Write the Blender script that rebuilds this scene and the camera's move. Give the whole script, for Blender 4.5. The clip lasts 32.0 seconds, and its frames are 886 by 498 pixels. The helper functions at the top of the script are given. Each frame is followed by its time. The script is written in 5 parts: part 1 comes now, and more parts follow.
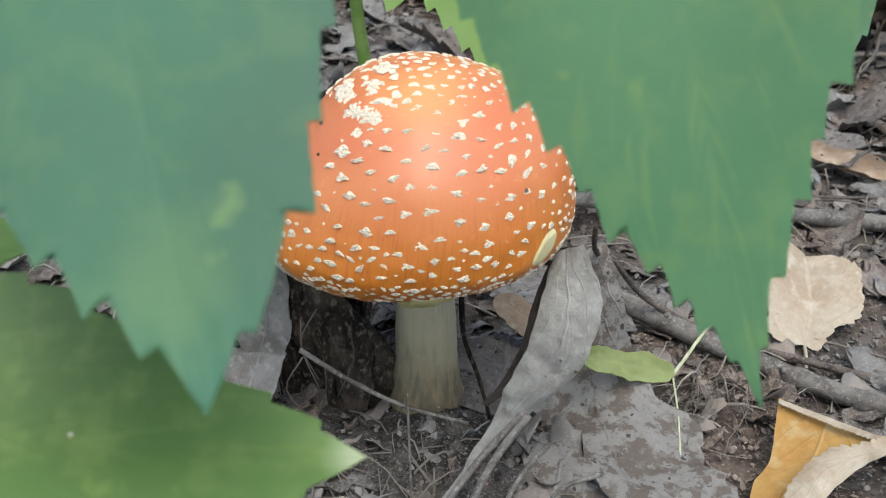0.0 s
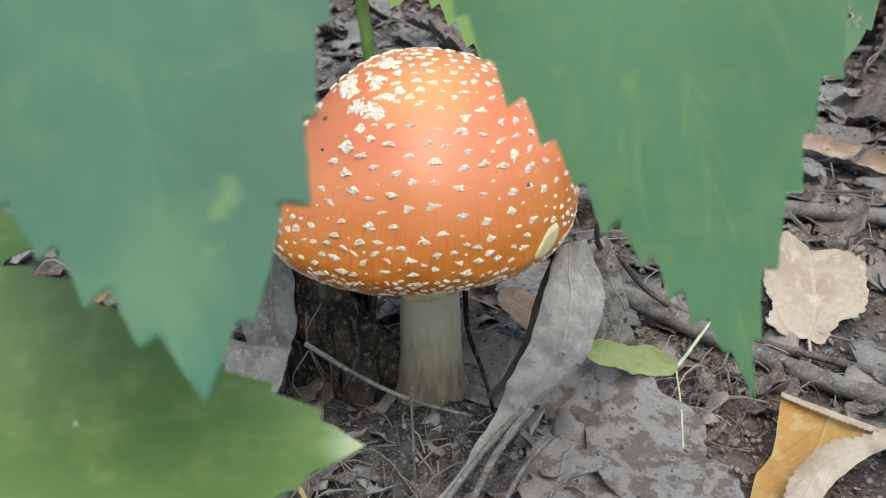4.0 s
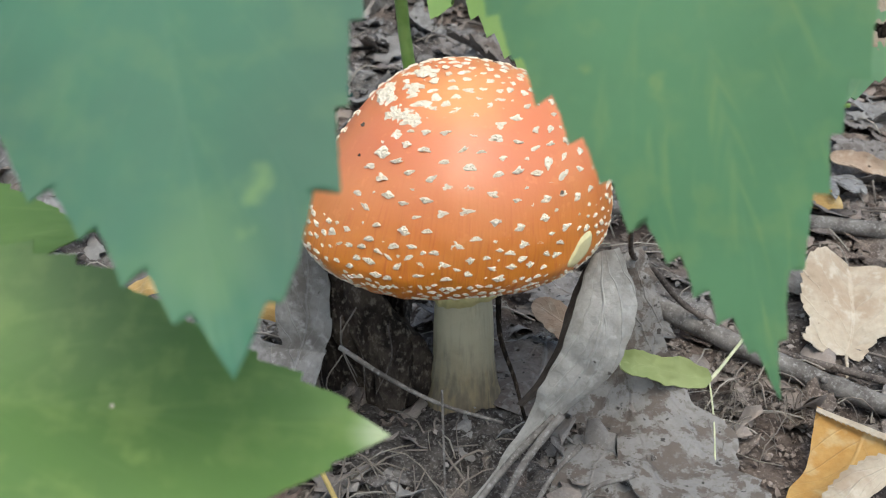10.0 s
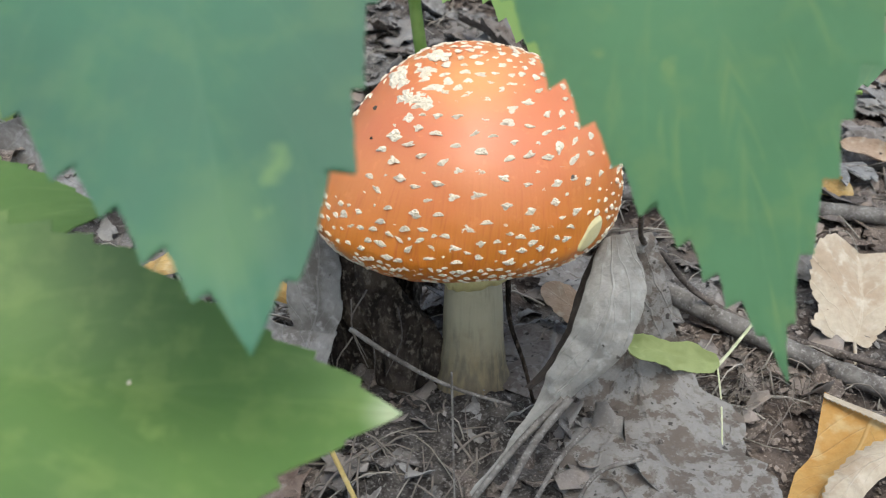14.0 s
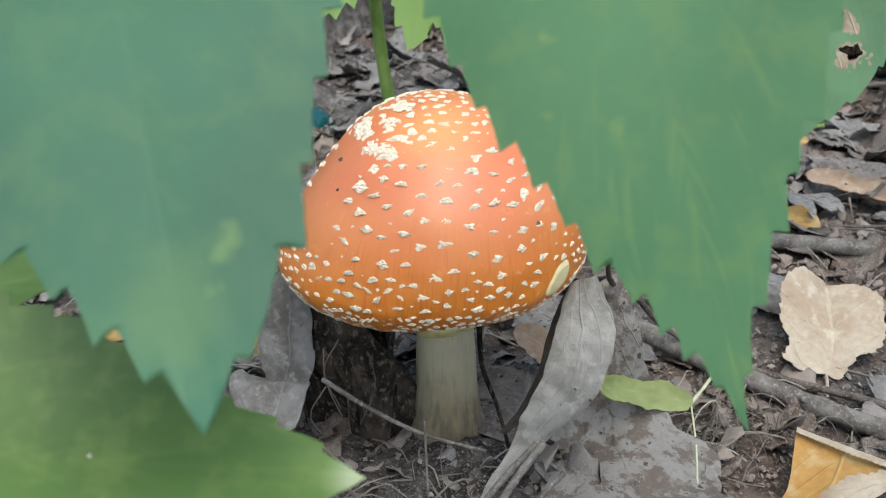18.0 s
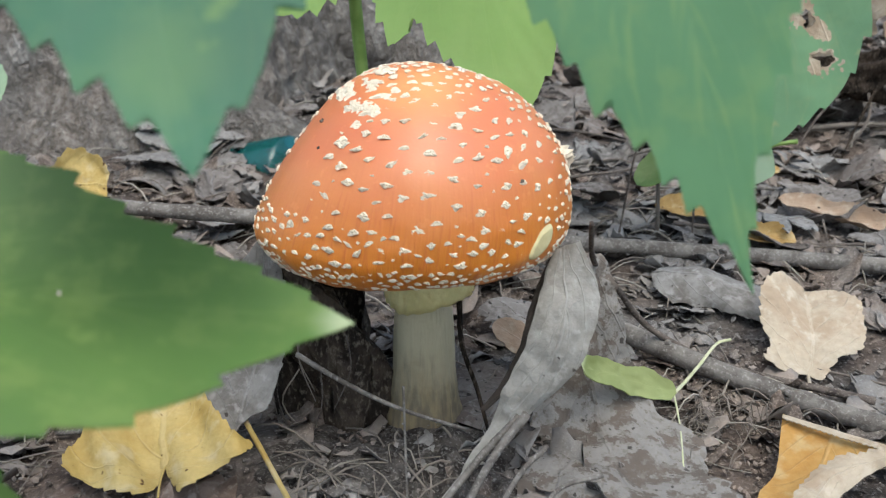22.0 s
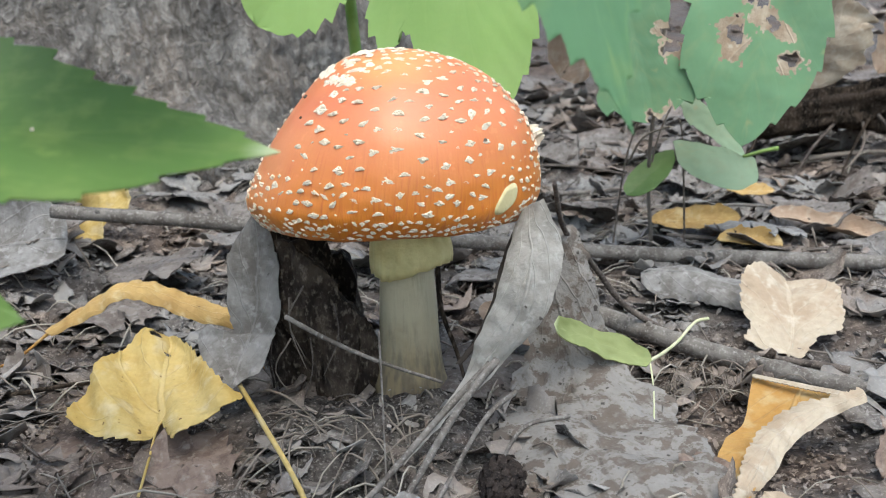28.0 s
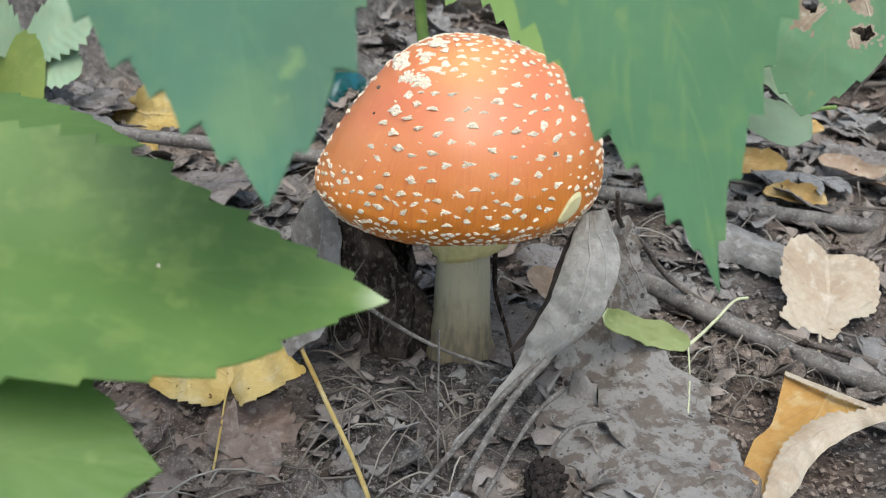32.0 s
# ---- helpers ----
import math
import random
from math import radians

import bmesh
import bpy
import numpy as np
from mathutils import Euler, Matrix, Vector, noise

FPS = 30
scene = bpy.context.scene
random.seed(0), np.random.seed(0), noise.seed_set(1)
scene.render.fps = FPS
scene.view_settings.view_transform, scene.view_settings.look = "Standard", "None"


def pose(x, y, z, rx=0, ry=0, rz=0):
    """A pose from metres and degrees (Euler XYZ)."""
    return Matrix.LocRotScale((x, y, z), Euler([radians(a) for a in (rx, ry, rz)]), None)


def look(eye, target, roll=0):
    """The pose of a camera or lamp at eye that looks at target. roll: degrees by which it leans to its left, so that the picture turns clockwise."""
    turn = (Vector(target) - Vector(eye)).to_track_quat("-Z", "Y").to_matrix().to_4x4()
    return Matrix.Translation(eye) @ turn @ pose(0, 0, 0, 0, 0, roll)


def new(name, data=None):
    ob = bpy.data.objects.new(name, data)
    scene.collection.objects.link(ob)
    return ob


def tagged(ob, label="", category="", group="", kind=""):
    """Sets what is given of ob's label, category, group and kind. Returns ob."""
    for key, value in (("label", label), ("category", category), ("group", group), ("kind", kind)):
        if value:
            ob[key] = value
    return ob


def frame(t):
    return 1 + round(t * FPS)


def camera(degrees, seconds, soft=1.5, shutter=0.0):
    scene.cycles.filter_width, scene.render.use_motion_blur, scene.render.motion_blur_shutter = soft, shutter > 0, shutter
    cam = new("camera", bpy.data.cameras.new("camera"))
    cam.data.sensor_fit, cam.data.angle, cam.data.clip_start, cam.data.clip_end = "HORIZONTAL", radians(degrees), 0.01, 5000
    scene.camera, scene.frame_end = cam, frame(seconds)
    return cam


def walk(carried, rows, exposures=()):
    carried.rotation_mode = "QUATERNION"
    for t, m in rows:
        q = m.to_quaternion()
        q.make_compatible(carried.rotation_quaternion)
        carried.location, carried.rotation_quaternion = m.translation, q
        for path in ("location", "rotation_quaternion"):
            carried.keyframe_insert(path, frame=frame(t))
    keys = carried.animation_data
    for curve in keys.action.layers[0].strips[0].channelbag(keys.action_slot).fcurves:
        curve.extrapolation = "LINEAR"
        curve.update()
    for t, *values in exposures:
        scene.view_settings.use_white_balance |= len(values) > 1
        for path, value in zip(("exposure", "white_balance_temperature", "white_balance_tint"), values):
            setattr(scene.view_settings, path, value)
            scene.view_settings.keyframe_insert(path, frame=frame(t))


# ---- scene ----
cam = camera(49.8, 32.0, soft=1.1, shutter=0.5)
METRES, EYE, TILT, LEAN, TURN = 0.37, 0.21, -26.0, 0.0, 0.0
SKY, SUN = 0.15, 0.9
ROWS = [
    (0.0, 0.0, 0.0, 0.0, 0.0, 0.0, -0.0),
    (0.5, -0.0018, 0.0, 0.0021, -0.02, 0.11, -0.04),
    (1.0, 0.0004, -0.004, 0.0043, -0.04, 0.2, -0.01),
    (1.5, -0.0032, -0.0054, 0.0033, 0.07, 0.14, 0.02),
    (2.0, -0.0044, -0.0076, 0.0018, 0.4, -0.05, 0.01),
    (2.5, -0.0008, -0.0068, -0.0025, 0.63, -0.23, 0.07),
    (4.5, 0.0056, -0.0068, -0.0011, 0.58, -0.26, 0.1),
    (5.0, 0.0052, -0.0105, -0.0037, -0.4, -0.41, -0.44),
    (5.5, -0.0488, -0.0077, 0.0312, -2.71, -0.63, -1.43),
    (6.0, -0.0284, -0.0257, 0.0302, -1.28, -0.29, -0.62),
    (6.5, -0.0223, -0.0332, 0.0083, 1.82, 0.05, -0.05),
    (7.0, -0.0061, -0.0359, -0.0317, 4.69, 0.46, -1.15),
    (7.5, 0.0083, -0.0174, -0.0317, 5.29, 1.51, -1.55),
    (8.0, 0.0197, -0.026, -0.0123, 5.04, 1.9, -1.34),
    (8.5, 0.0143, -0.01, -0.0216, 3.39, 1.38, -1.07),
    (9.0, 0.0101, -0.0089, -0.017, 2.4, 0.74, -1.21),
    (9.5, 0.0106, -0.0098, -0.0159, 2.64, 0.77, -1.05),
    (10.0, 0.0105, -0.0148, -0.0109, 2.96, 0.79, -0.93),
    (10.5, 0.0088, -0.0183, -0.0081, 3.33, 0.88, -0.72),
    (11.0, 0.0086, -0.0189, -0.0095, 3.52, 0.78, -0.7),
    (11.5, 0.0118, -0.0211, -0.0062, 3.42, 0.73, -0.8),
    (12.0, 0.0066, -0.0182, -0.0049, 3.49, 0.68, -0.85),
    (12.5, 0.0089, -0.0163, -0.0061, 3.58, 0.62, -0.79),
    (13.0, 0.014, -0.0163, -0.0052, 3.64, 0.67, -0.79),
    (13.5, 0.0151, -0.0218, -0.0076, 3.7, 0.24, -1.21),
    (14.0, 0.0092, -0.0199, -0.0123, 3.48, -0.13, -1.39),
    (14.5, -0.0079, -0.0229, 0.0048, 3.45, 0.18, -0.87),
    (16.5, 0.016, -0.0292, 0.0042, 4.15, 2.09, 1.14),
    (17.0, 0.0206, -0.0297, -0.0009, 3.82, 1.93, 0.91),
    (17.5, 0.0192, -0.0297, 0.0018, 2.96, 1.86, 0.47),
    (18.0, 0.0192, -0.0229, 0.0001, 2.34, 1.88, 0.34),
    (18.5, 0.0208, -0.0279, -0.0028, 2.39, 1.85, 0.17),
    (19.0, 0.0224, -0.025, -0.0053, 2.61, 1.82, 0.26),
    (19.5, 0.0242, -0.025, -0.011, 2.92, 1.74, 0.33),
    (20.0, 0.0271, -0.0295, -0.0092, 2.94, 1.8, 0.03),
    (20.5, 0.0252, -0.0284, -0.0087, 2.69, 1.83, -0.1),
    (21.0, 0.0213, -0.0205, -0.01, 1.76, 1.89, -0.27),
    (21.5, 0.002, -0.0069, -0.03, 0.59, 3.88, -0.3),
    (22.0, 0.0065, 0.0017, -0.1029, 0.3, 7.36, -0.18),
    (22.5, 0.0277, -0.0176, -0.134, 1.44, 9.16, 0.74),
    (23.0, 0.0291, -0.0096, -0.1622, 1.56, 10.5, 0.9),
    (23.5, 0.0325, -0.0339, -0.1539, 2.32, 13.41, 0.87),
    (24.0, 0.0371, -0.039, -0.1817, 3.42, 14.09, 0.76),
    (24.5, 0.0528, -0.0322, -0.2412, 3.9, 12.53, 0.68),
    (25.0, 0.0585, -0.0322, -0.2429, 3.62, 12.03, 0.67),
    (25.5, 0.0562, -0.0307, -0.237, 3.35, 12.17, 0.78),
    (27.5, 0.0652, -0.0341, -0.2307, 3.02, 13.15, 0.54),
    (28.0, 0.0664, -0.0361, -0.2306, 3.02, 13.25, 0.44),
    (28.5, 0.066, -0.0366, -0.2279, 2.69, 13.34, 0.49),
    (29.0, 0.067, -0.0384, -0.2265, 2.45, 13.37, 0.49),
    (29.5, 0.0659, -0.0383, -0.2223, 2.36, 12.84, -0.07),
    (30.0, 0.0247, -0.0387, -0.1486, 2.16, 10.78, -0.84),
    (30.5, 0.0067, -0.0561, -0.1218, 2.78, 7.7, -2.0),
    (31.0, 0.0153, -0.0892, -0.098, 3.89, 4.59, -3.1),
    (31.5, 0.0323, -0.0883, -0.0999, 3.78, 3.83, -3.23),
    (32.0, 0.0255, -0.0921, -0.0728, 3.58, 2.05, -3.52),
]
walk(cam, [(t, pose(0, 0, EYE, TILT, LEAN, TURN) @ pose(METRES * x, METRES * y, METRES * z, 90 + pitch, roll, yaw)) for t, x, y, z, yaw, pitch, roll in ROWS], [(0.0, 0.86, 6200.0, 3.0), (21.0, 0.86, 6200.0, 3.0), (23.0, 1.02, 6200.0, 3.0), (25.5, 1.14, 6200.0, 3.0), (29.5, 1.14, 6200.0, 3.0), (31.0, 0.95, 6200.0, 3.0), (32.0, 0.95, 6200.0, 3.0)])

# depth of field of a small near camera
cam.data.dof.use_dof, cam.data.dof.focus_distance, cam.data.dof.aperture_fstop = True, 0.32, 27.0

# ---- world and light: soft daylight under a forest canopy ----
world = bpy.data.worlds.new("world")
scene.world = world
world.use_nodes = True
wn = world.node_tree
sky = wn.nodes.new("ShaderNodeTexSky")
sky.sky_type, sky.sun_disc = "NISHITA", False
sky.sun_elevation, sky.sun_rotation = radians(66), radians(167)
sky.air_density, sky.dust_density = 1.0, 4.0
wn.links.new(sky.outputs[0], wn.nodes["Background"].inputs[0])
wn.nodes["Background"].inputs[1].default_value = SKY
sun_data = bpy.data.lights.new("sun", "SUN")
sun_data.energy, sun_data.angle, sun_data.color = SUN, radians(60), (1.0, 0.98, 0.95)
sun = new("sun", sun_data)
sun.matrix_world = look((0.15, -0.65, 1.5), (0, 0, 0))

# ---- materials ----


class Nodes:
    """A small builder for node materials."""

    def __init__(self, name):
        self.mat = bpy.data.materials.new(name)
        self.mat.use_nodes = True
        self.tree = self.mat.node_tree
        self.bsdf = self.tree.nodes["Principled BSDF"]
        self.out = self.tree.nodes["Material Output"]

    def node(self, kind, out=0, props=(), **inputs):
        n = self.tree.nodes.new("ShaderNode" + kind)
        for key, value in props:
            setattr(n, key, value)
        for key, value in inputs.items():
            key = int(key[1:]) if key[0] == "i" and key[1:].isdigit() else key
            self.set(n.inputs[key], value)
        return n.outputs[out]

    def set(self, socket, value):
        if isinstance(value, bpy.types.NodeSocket):
            self.tree.links.new(value, socket)
        elif isinstance(value, tuple) and len(value) == 3 and socket.type == "RGBA":
            socket.default_value = (*value, 1)
        else:
            socket.default_value = value

    def math(self, op, a, b=0.0, c=0.0):
        return self.node("Math", props=(("operation", op),), i0=a, i1=b, i2=c)

    def noise(self, scale, detail=4.0, where=None, rough=0.55, out=0):
        return self.node("TexNoise", out, Vector=where or self.coords(), Scale=scale, Detail=detail, Roughness=rough)

    def coords(self):
        return self.node("NewGeometry", 0)

    def mix(self, f, a, b, blend="MIX"):
        n = self.tree.nodes.new("ShaderNodeMix")
        n.data_type, n.blend_type = "RGBA", blend
        self.set(n.inputs[0], f), self.set(n.inputs[6], a), self.set(n.inputs[7], b)
        return n.outputs[2]

    def step(self, v, low, high, to_low=0.0, to_high=1.0):
        n = self.tree.nodes.new("ShaderNodeMapRange")
        n.interpolation_type = "SMOOTHSTEP"
        for k, x in enumerate((v, low, high, to_low, to_high)):
            self.set(n.inputs[k], x)
        return n.outputs[0]

    def finish(self, colour, rough, bump=None, strength=0.4, distance=0.001, spec=0.4):
        self.set(self.bsdf.inputs["Base Color"], colour)
        self.set(self.bsdf.inputs["Roughness"], rough)
        self.bsdf.inputs["Specular IOR Level"].default_value = spec
        if bump is not None:
            b = self.node("Bump", Height=bump, Strength=strength, Distance=distance)
            self.set(self.bsdf.inputs["Normal"], b)
        return self.mat


def live_leaf(name, dark, light, vein, blotch, sheen=0.42, thin=0.35, veins=9.0, spots=0.63, pale_tip=0.0, patch=0.0, streak=0.25, mottle=0.14, spec=0.6):
    """A living leaf: mottled blade, veins from the blade's own coordinates, pale blotches, some light through it."""
    n = Nodes(name)
    uv = n.node("UVMap")
    sep = n.tree.nodes.new("ShaderNodeSeparateXYZ")
    n.set(sep.inputs[0], uv)
    u, v = sep.outputs[0], sep.outputs[1]
    au = n.math("ABSOLUTE", n.math("SUBTRACT", u, 0.5))
    rib = n.step(au, 0.006, 0.02, 1.0, 0.0)
    side = n.math("FRACT", n.math("SUBTRACT", n.math("MULTIPLY", v, veins), n.math("MULTIPLY", au, 4.2)))
    line = n.step(n.math("ABSOLUTE", n.math("SUBTRACT", side, 0.5)), 0.0, 0.07, 1.0, 0.0)
    lines = n.math("MAXIMUM", rib, n.math("MULTIPLY", line, 0.55))
    big, fine = n.noise(24.0, 2.0), n.noise(420.0, 5.0)
    col = n.mix(n.step(big, 0.3, 0.72), dark, light)
    col = n.mix(n.math("MULTIPLY", fine, 0.30), col, tuple(c * 0.6 for c in dark))
    col = n.mix(n.math("MULTIPLY", lines, 0.08), col, vein)
    # sparse soft pale blotches, each of its own size
    cell = n.tree.nodes.new("ShaderNodeTexVoronoi")
    n.set(cell.inputs["Vector"], n.node("VectorMath", 0, (("operation", "ADD"),), i0=n.coords(), i1=n.node("VectorMath", 0, (("operation", "SCALE"),), i0=n.noise(190.0, 2.0, out=1), Scale=0.007)))
    n.set(cell.inputs["Scale"], 95.0)
    pick = n.step(n.node("SeparateColor", 0, Color=cell.outputs["Color"]), spots, spots + 0.12)
    spot = n.math("MULTIPLY", n.step(cell.outputs["Distance"], 0.03, 0.22, 1.0, 0.0), pick)
    col = n.mix(n.math("MULTIPLY", spot, 0.6), col, blotch)
    # pale streaks that follow the side veins
    along = n.node("CombineXYZ", X=n.math("MULTIPLY", n.math("SUBTRACT", n.math("MULTIPLY", v, 1.6), n.math("MULTIPLY", au, 1.0)), 9.0), Y=n.math("MULTIPLY", u, 3.0), Z=0.0)
    col = n.mix(n.math("MULTIPLY", n.step(n.noise(1.0, 3.0, along), 0.56, 0.74), streak), col, blotch)
    col = n.mix(n.math("MULTIPLY", n.step(n.noise(14.0, 2.0), 0.40, 0.72), 0.45), col, tuple(c * 1.35 for c in light))
    col = n.mix(n.math("MULTIPLY", n.step(n.noise(130.0, 3.0), 0.46, 0.68), mottle), col, blotch)
    if patch:
        tip = n.node("VectorMath", 1, (("operation", "DISTANCE"),), i0=n.node("Mapping", Vector=uv, Scale=(0.16, 1.0, 1.0)), i1=(0.09, 0.87, 0.0))
        col = n.mix(n.math("MULTIPLY", n.step(tip, 0.085, 0.02), patch), col, blotch)
    if pale_tip:
        col = n.mix(n.math("MULTIPLY", n.step(v, 0.945, 0.992), pale_tip), col, (0.62, 0.68, 0.42))
    height = n.math("ADD", n.math("MULTIPLY", lines, -0.4), n.math("MULTIPLY", fine, 0.4))
    n.finish(col, n.math("ADD", sheen, n.math("MULTIPLY", big, 0.15)), height, 0.2, 0.0004, spec)
    through_light = n.node("BsdfTranslucent", Color=n.mix(0.35, col, (0.25, 0.42, 0.05)))
    m = n.node("MixShader", Fac=thin, i1=n.bsdf.outputs[0], i2=through_light)
    n.set(n.out.inputs[0], m)
    return n.mat


def dry_leaf(name, tones, rough=0.75, mottle=70.0, thin=0.15, veins=8.0, speck=(0.03, 0.02, 0.015), specks=0.70, vary=0.0, spec=0.25, sharp=0.13):
    """A dead leaf: two or three tones in patches, veins, dark specks."""
    n = Nodes(name)
    uv = n.node("UVMap")
    sep = n.tree.nodes.new("ShaderNodeSeparateXYZ")
    n.set(sep.inputs[0], uv)
    au = n.math("ABSOLUTE", n.math("SUBTRACT", sep.outputs[0], 0.5))
    rib = n.step(au, 0.008, 0.028, 1.0, 0.0)
    side = n.math("FRACT", n.math("SUBTRACT", n.math("MULTIPLY", sep.outputs[1], veins), n.math("MULTIPLY", au, 4.0)))
    line = n.step(n.math("ABSOLUTE", n.math("SUBTRACT", side, 0.5)), 0.0, 0.06, 1.0, 0.0)
    lines = n.math("MAXIMUM", rib, n.math("MULTIPLY", line, 0.6))
    patch, fine = n.noise(mottle, 5.0, rough=0.65), n.noise(520.0, 5.0)
    col = n.mix(n.step(patch, 0.49 - sharp, 0.49 + sharp), tones[0], tones[1])
    col = n.mix(n.step(n.noise(mottle * 2.7, 3.0), 0.52, 0.7), col, tones[2])
    if vary:
        info = n.node("ObjectInfo", 5)
        other = n.mix(info, (0.15, 0.105, 0.08), (0.34, 0.33, 0.312))
        col = n.mix(vary, col, n.mix(1.0, other, n.math("ADD", 0.6, n.math("MULTIPLY", patch, 0.8)), "MULTIPLY"))
    col = n.mix(n.math("MULTIPLY", fine, 0.45), col, tuple(c * 0.45 for c in tones[0]))
    col = n.mix(n.math("MULTIPLY", lines, 0.3), col, tones[2])
    col = n.mix(n.step(n.noise(260.0, 2.0), specks, specks + 0.05), col, speck)
    height = n.math("ADD", n.math("MULTIPLY", lines, 0.8), n.math("ADD", fine, patch))
    n.finish(col, rough, height, 0.6, 0.0008, spec)
    if thin:
        t = n.node("BsdfTranslucent", Color=col)
        n.set(n.out.inputs[0], n.node("MixShader", Fac=thin, i1=n.bsdf.outputs[0], i2=t))
    return n.mat


def rough_stuff(name, tones, scale=60.0, rough=0.85, strength=0.7, distance=0.002, stretch=(1, 1, 1), vary=False, island=False, spec=0.2, warm=0.0):
    """Soil, bark, wood: three tones at two scales with relief."""
    n = Nodes(name)
    where = n.node("Mapping", Vector=n.coords(), Scale=stretch)
    a, b = n.noise(scale, 6.0, where, 0.65), n.noise(scale * 6, 5.0, where, 0.6)
    col = n.mix(n.step(a, 0.38, 0.62), tones[0], tones[1])
    col = n.mix(n.step(b, 0.5, 0.72), col, tones[2])
    if vary or island:
        r = n.node("ObjectInfo", 5) if vary else n.node("NewGeometry", 8)
        col = n.mix(n.step(r, 0.1, 0.9, 0.0, 0.75), col, n.mix(r, tones[0], tones[2]))
    if warm:
        brown = n.math("MULTIPLY", n.step(n.noise(13.0, 4.0), 0.42, 0.62), warm)
        col = n.mix(brown, col, n.mix(1.0, col, (1.06, 0.80, 0.62), "MULTIPLY"))
    return n.finish(col, rough, n.math("ADD", a, n.math("MULTIPLY", b, 0.5)), strength, distance, spec)


def cap_skin():
    """The cap's skin: red-orange with yellower rim, a yellower crown spot with highlight painted in, fine radial
    streaks near the rim, moist sheen.
    """
    n = Nodes("cap_skin")
    sep = n.tree.nodes.new("ShaderNodeSeparateXYZ")
    own = n.node("TexCoord", 3)
    n.set(sep.inputs[0], own)
    z = sep.outputs[2]
    col = n.mix(n.step(n.noise(30.0, 3.0), 0.35, 0.7), (0.56, 0.152, 0.046), (0.60, 0.205, 0.068))
    rim = n.step(z, 0.035, -0.005)
    col = n.mix(rim, col, (0.60, 0.185, 0.004))
    uv = n.node("UVMap")
    # yellower spot on the crown's front: skin tone plus a soft highlight painted in
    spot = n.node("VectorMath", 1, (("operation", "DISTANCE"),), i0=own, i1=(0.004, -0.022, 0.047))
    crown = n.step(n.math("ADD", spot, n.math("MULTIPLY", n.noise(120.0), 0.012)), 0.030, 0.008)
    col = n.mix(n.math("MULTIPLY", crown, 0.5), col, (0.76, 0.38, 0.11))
    streak = n.noise(1.0, 4.0, n.node("Mapping", Vector=uv, Scale=(260.0, 7.0, 1.0)))
    col = n.mix(n.math("MULTIPLY", n.step(streak, 0.5, 0.7), n.math("MULTIPLY", rim, 0.5)), col, (0.42, 0.065, 0.010))
    fine = n.noise(900.0, 4.0)
    col = n.mix(n.math("MULTIPLY", n.step(n.noise(300.0, 2.0), 0.62, 0.72), 0.15), col, (0.85, 0.35, 0.12))
    h = n.math("ADD", n.math("MULTIPLY", streak, n.math("MULTIPLY", rim, 1.2)), n.math("MULTIPLY", fine, 0.25))
    n.finish(col, n.math("ADD", 0.47, n.math("MULTIPLY", n.noise(160.0), 0.14)), h, 0.3, 0.0006, 0.6)
    n.bsdf.inputs["Coat Weight"].default_value = 0.55
    n.bsdf.inputs["Coat Roughness"].default_value = 0.42
    n.bsdf.inputs["Subsurface Weight"].default_value = 0.12
    n.bsdf.inputs["Subsurface Radius"].default_value = (0.004, 0.0012, 0.0006)
    n.bsdf.inputs["Subsurface Scale"].default_value = 1.0
    return n.mat


def plain(name, tones, scale=200.0, rough=0.6, strength=0.4, vary=False, spec=0.35, subsurface=0.0):
    n = Nodes(name)
    a, b = n.noise(scale, 5.0), n.noise(scale * 5, 4.0)
    col = n.mix(n.step(a, 0.35, 0.65), tones[0], tones[1])
    if vary:
        col = n.mix(n.math("MULTIPLY", n.node("ObjectInfo", 5), 0.6), col, tuple(c * 0.8 for c in tones[0]))
    n.finish(col, rough, n.math("ADD", a, b), strength, 0.0006, spec)
    n.bsdf.inputs["Subsurface Weight"].default_value = subsurface
    n.bsdf.inputs["Subsurface Radius"].default_value = (0.003, 0.002, 0.0015)
    n.bsdf.inputs["Subsurface Scale"].default_value = 1.0
    return n.mat


M_CAP = cap_skin()
M_WART = plain("wart_veil", ((0.74, 0.66, 0.52), (0.62, 0.545, 0.415)), 500.0, 0.9, 0.4, True, 0.1)
M_SCAR = plain("scar_flesh", ((0.62, 0.56, 0.31), (0.50, 0.43, 0.22)), 150.0, 0.6)
def stem_skin():
    """Cream fibrous flesh, stained brown by soil splashed up from the foot."""
    n = Nodes("stem_flesh")
    own = n.node("TexCoord", 3)
    sep = n.tree.nodes.new("ShaderNodeSeparateXYZ")
    n.set(sep.inputs[0], own)
    fibre = n.noise(1.0, 5.0, n.node("Mapping", Vector=own, Scale=(420.0, 420.0, 45.0)))
    patch = n.noise(75.0, 5.0, own, 0.65)
    col = n.mix(n.step(patch, 0.35, 0.65), (0.57, 0.51, 0.345), (0.46, 0.405, 0.27))
    col = n.mix(n.math("MULTIPLY", n.step(fibre, 0.5, 0.72), 0.4), col, (0.24, 0.20, 0.12))
    splash = n.math("ADD", sep.outputs[2], n.math("MULTIPLY", n.math("SUBTRACT", patch, 0.5), 0.05))
    col = n.mix(n.math("MULTIPLY", n.step(splash, 0.055, 0.012), 0.85), col, n.mix(n.step(fibre, 0.4, 0.6), (0.16, 0.115, 0.055), (0.075, 0.055, 0.035)))
    return n.finish(col, 0.75, n.math("ADD", fibre, patch), 0.5, 0.0008, 0.3)


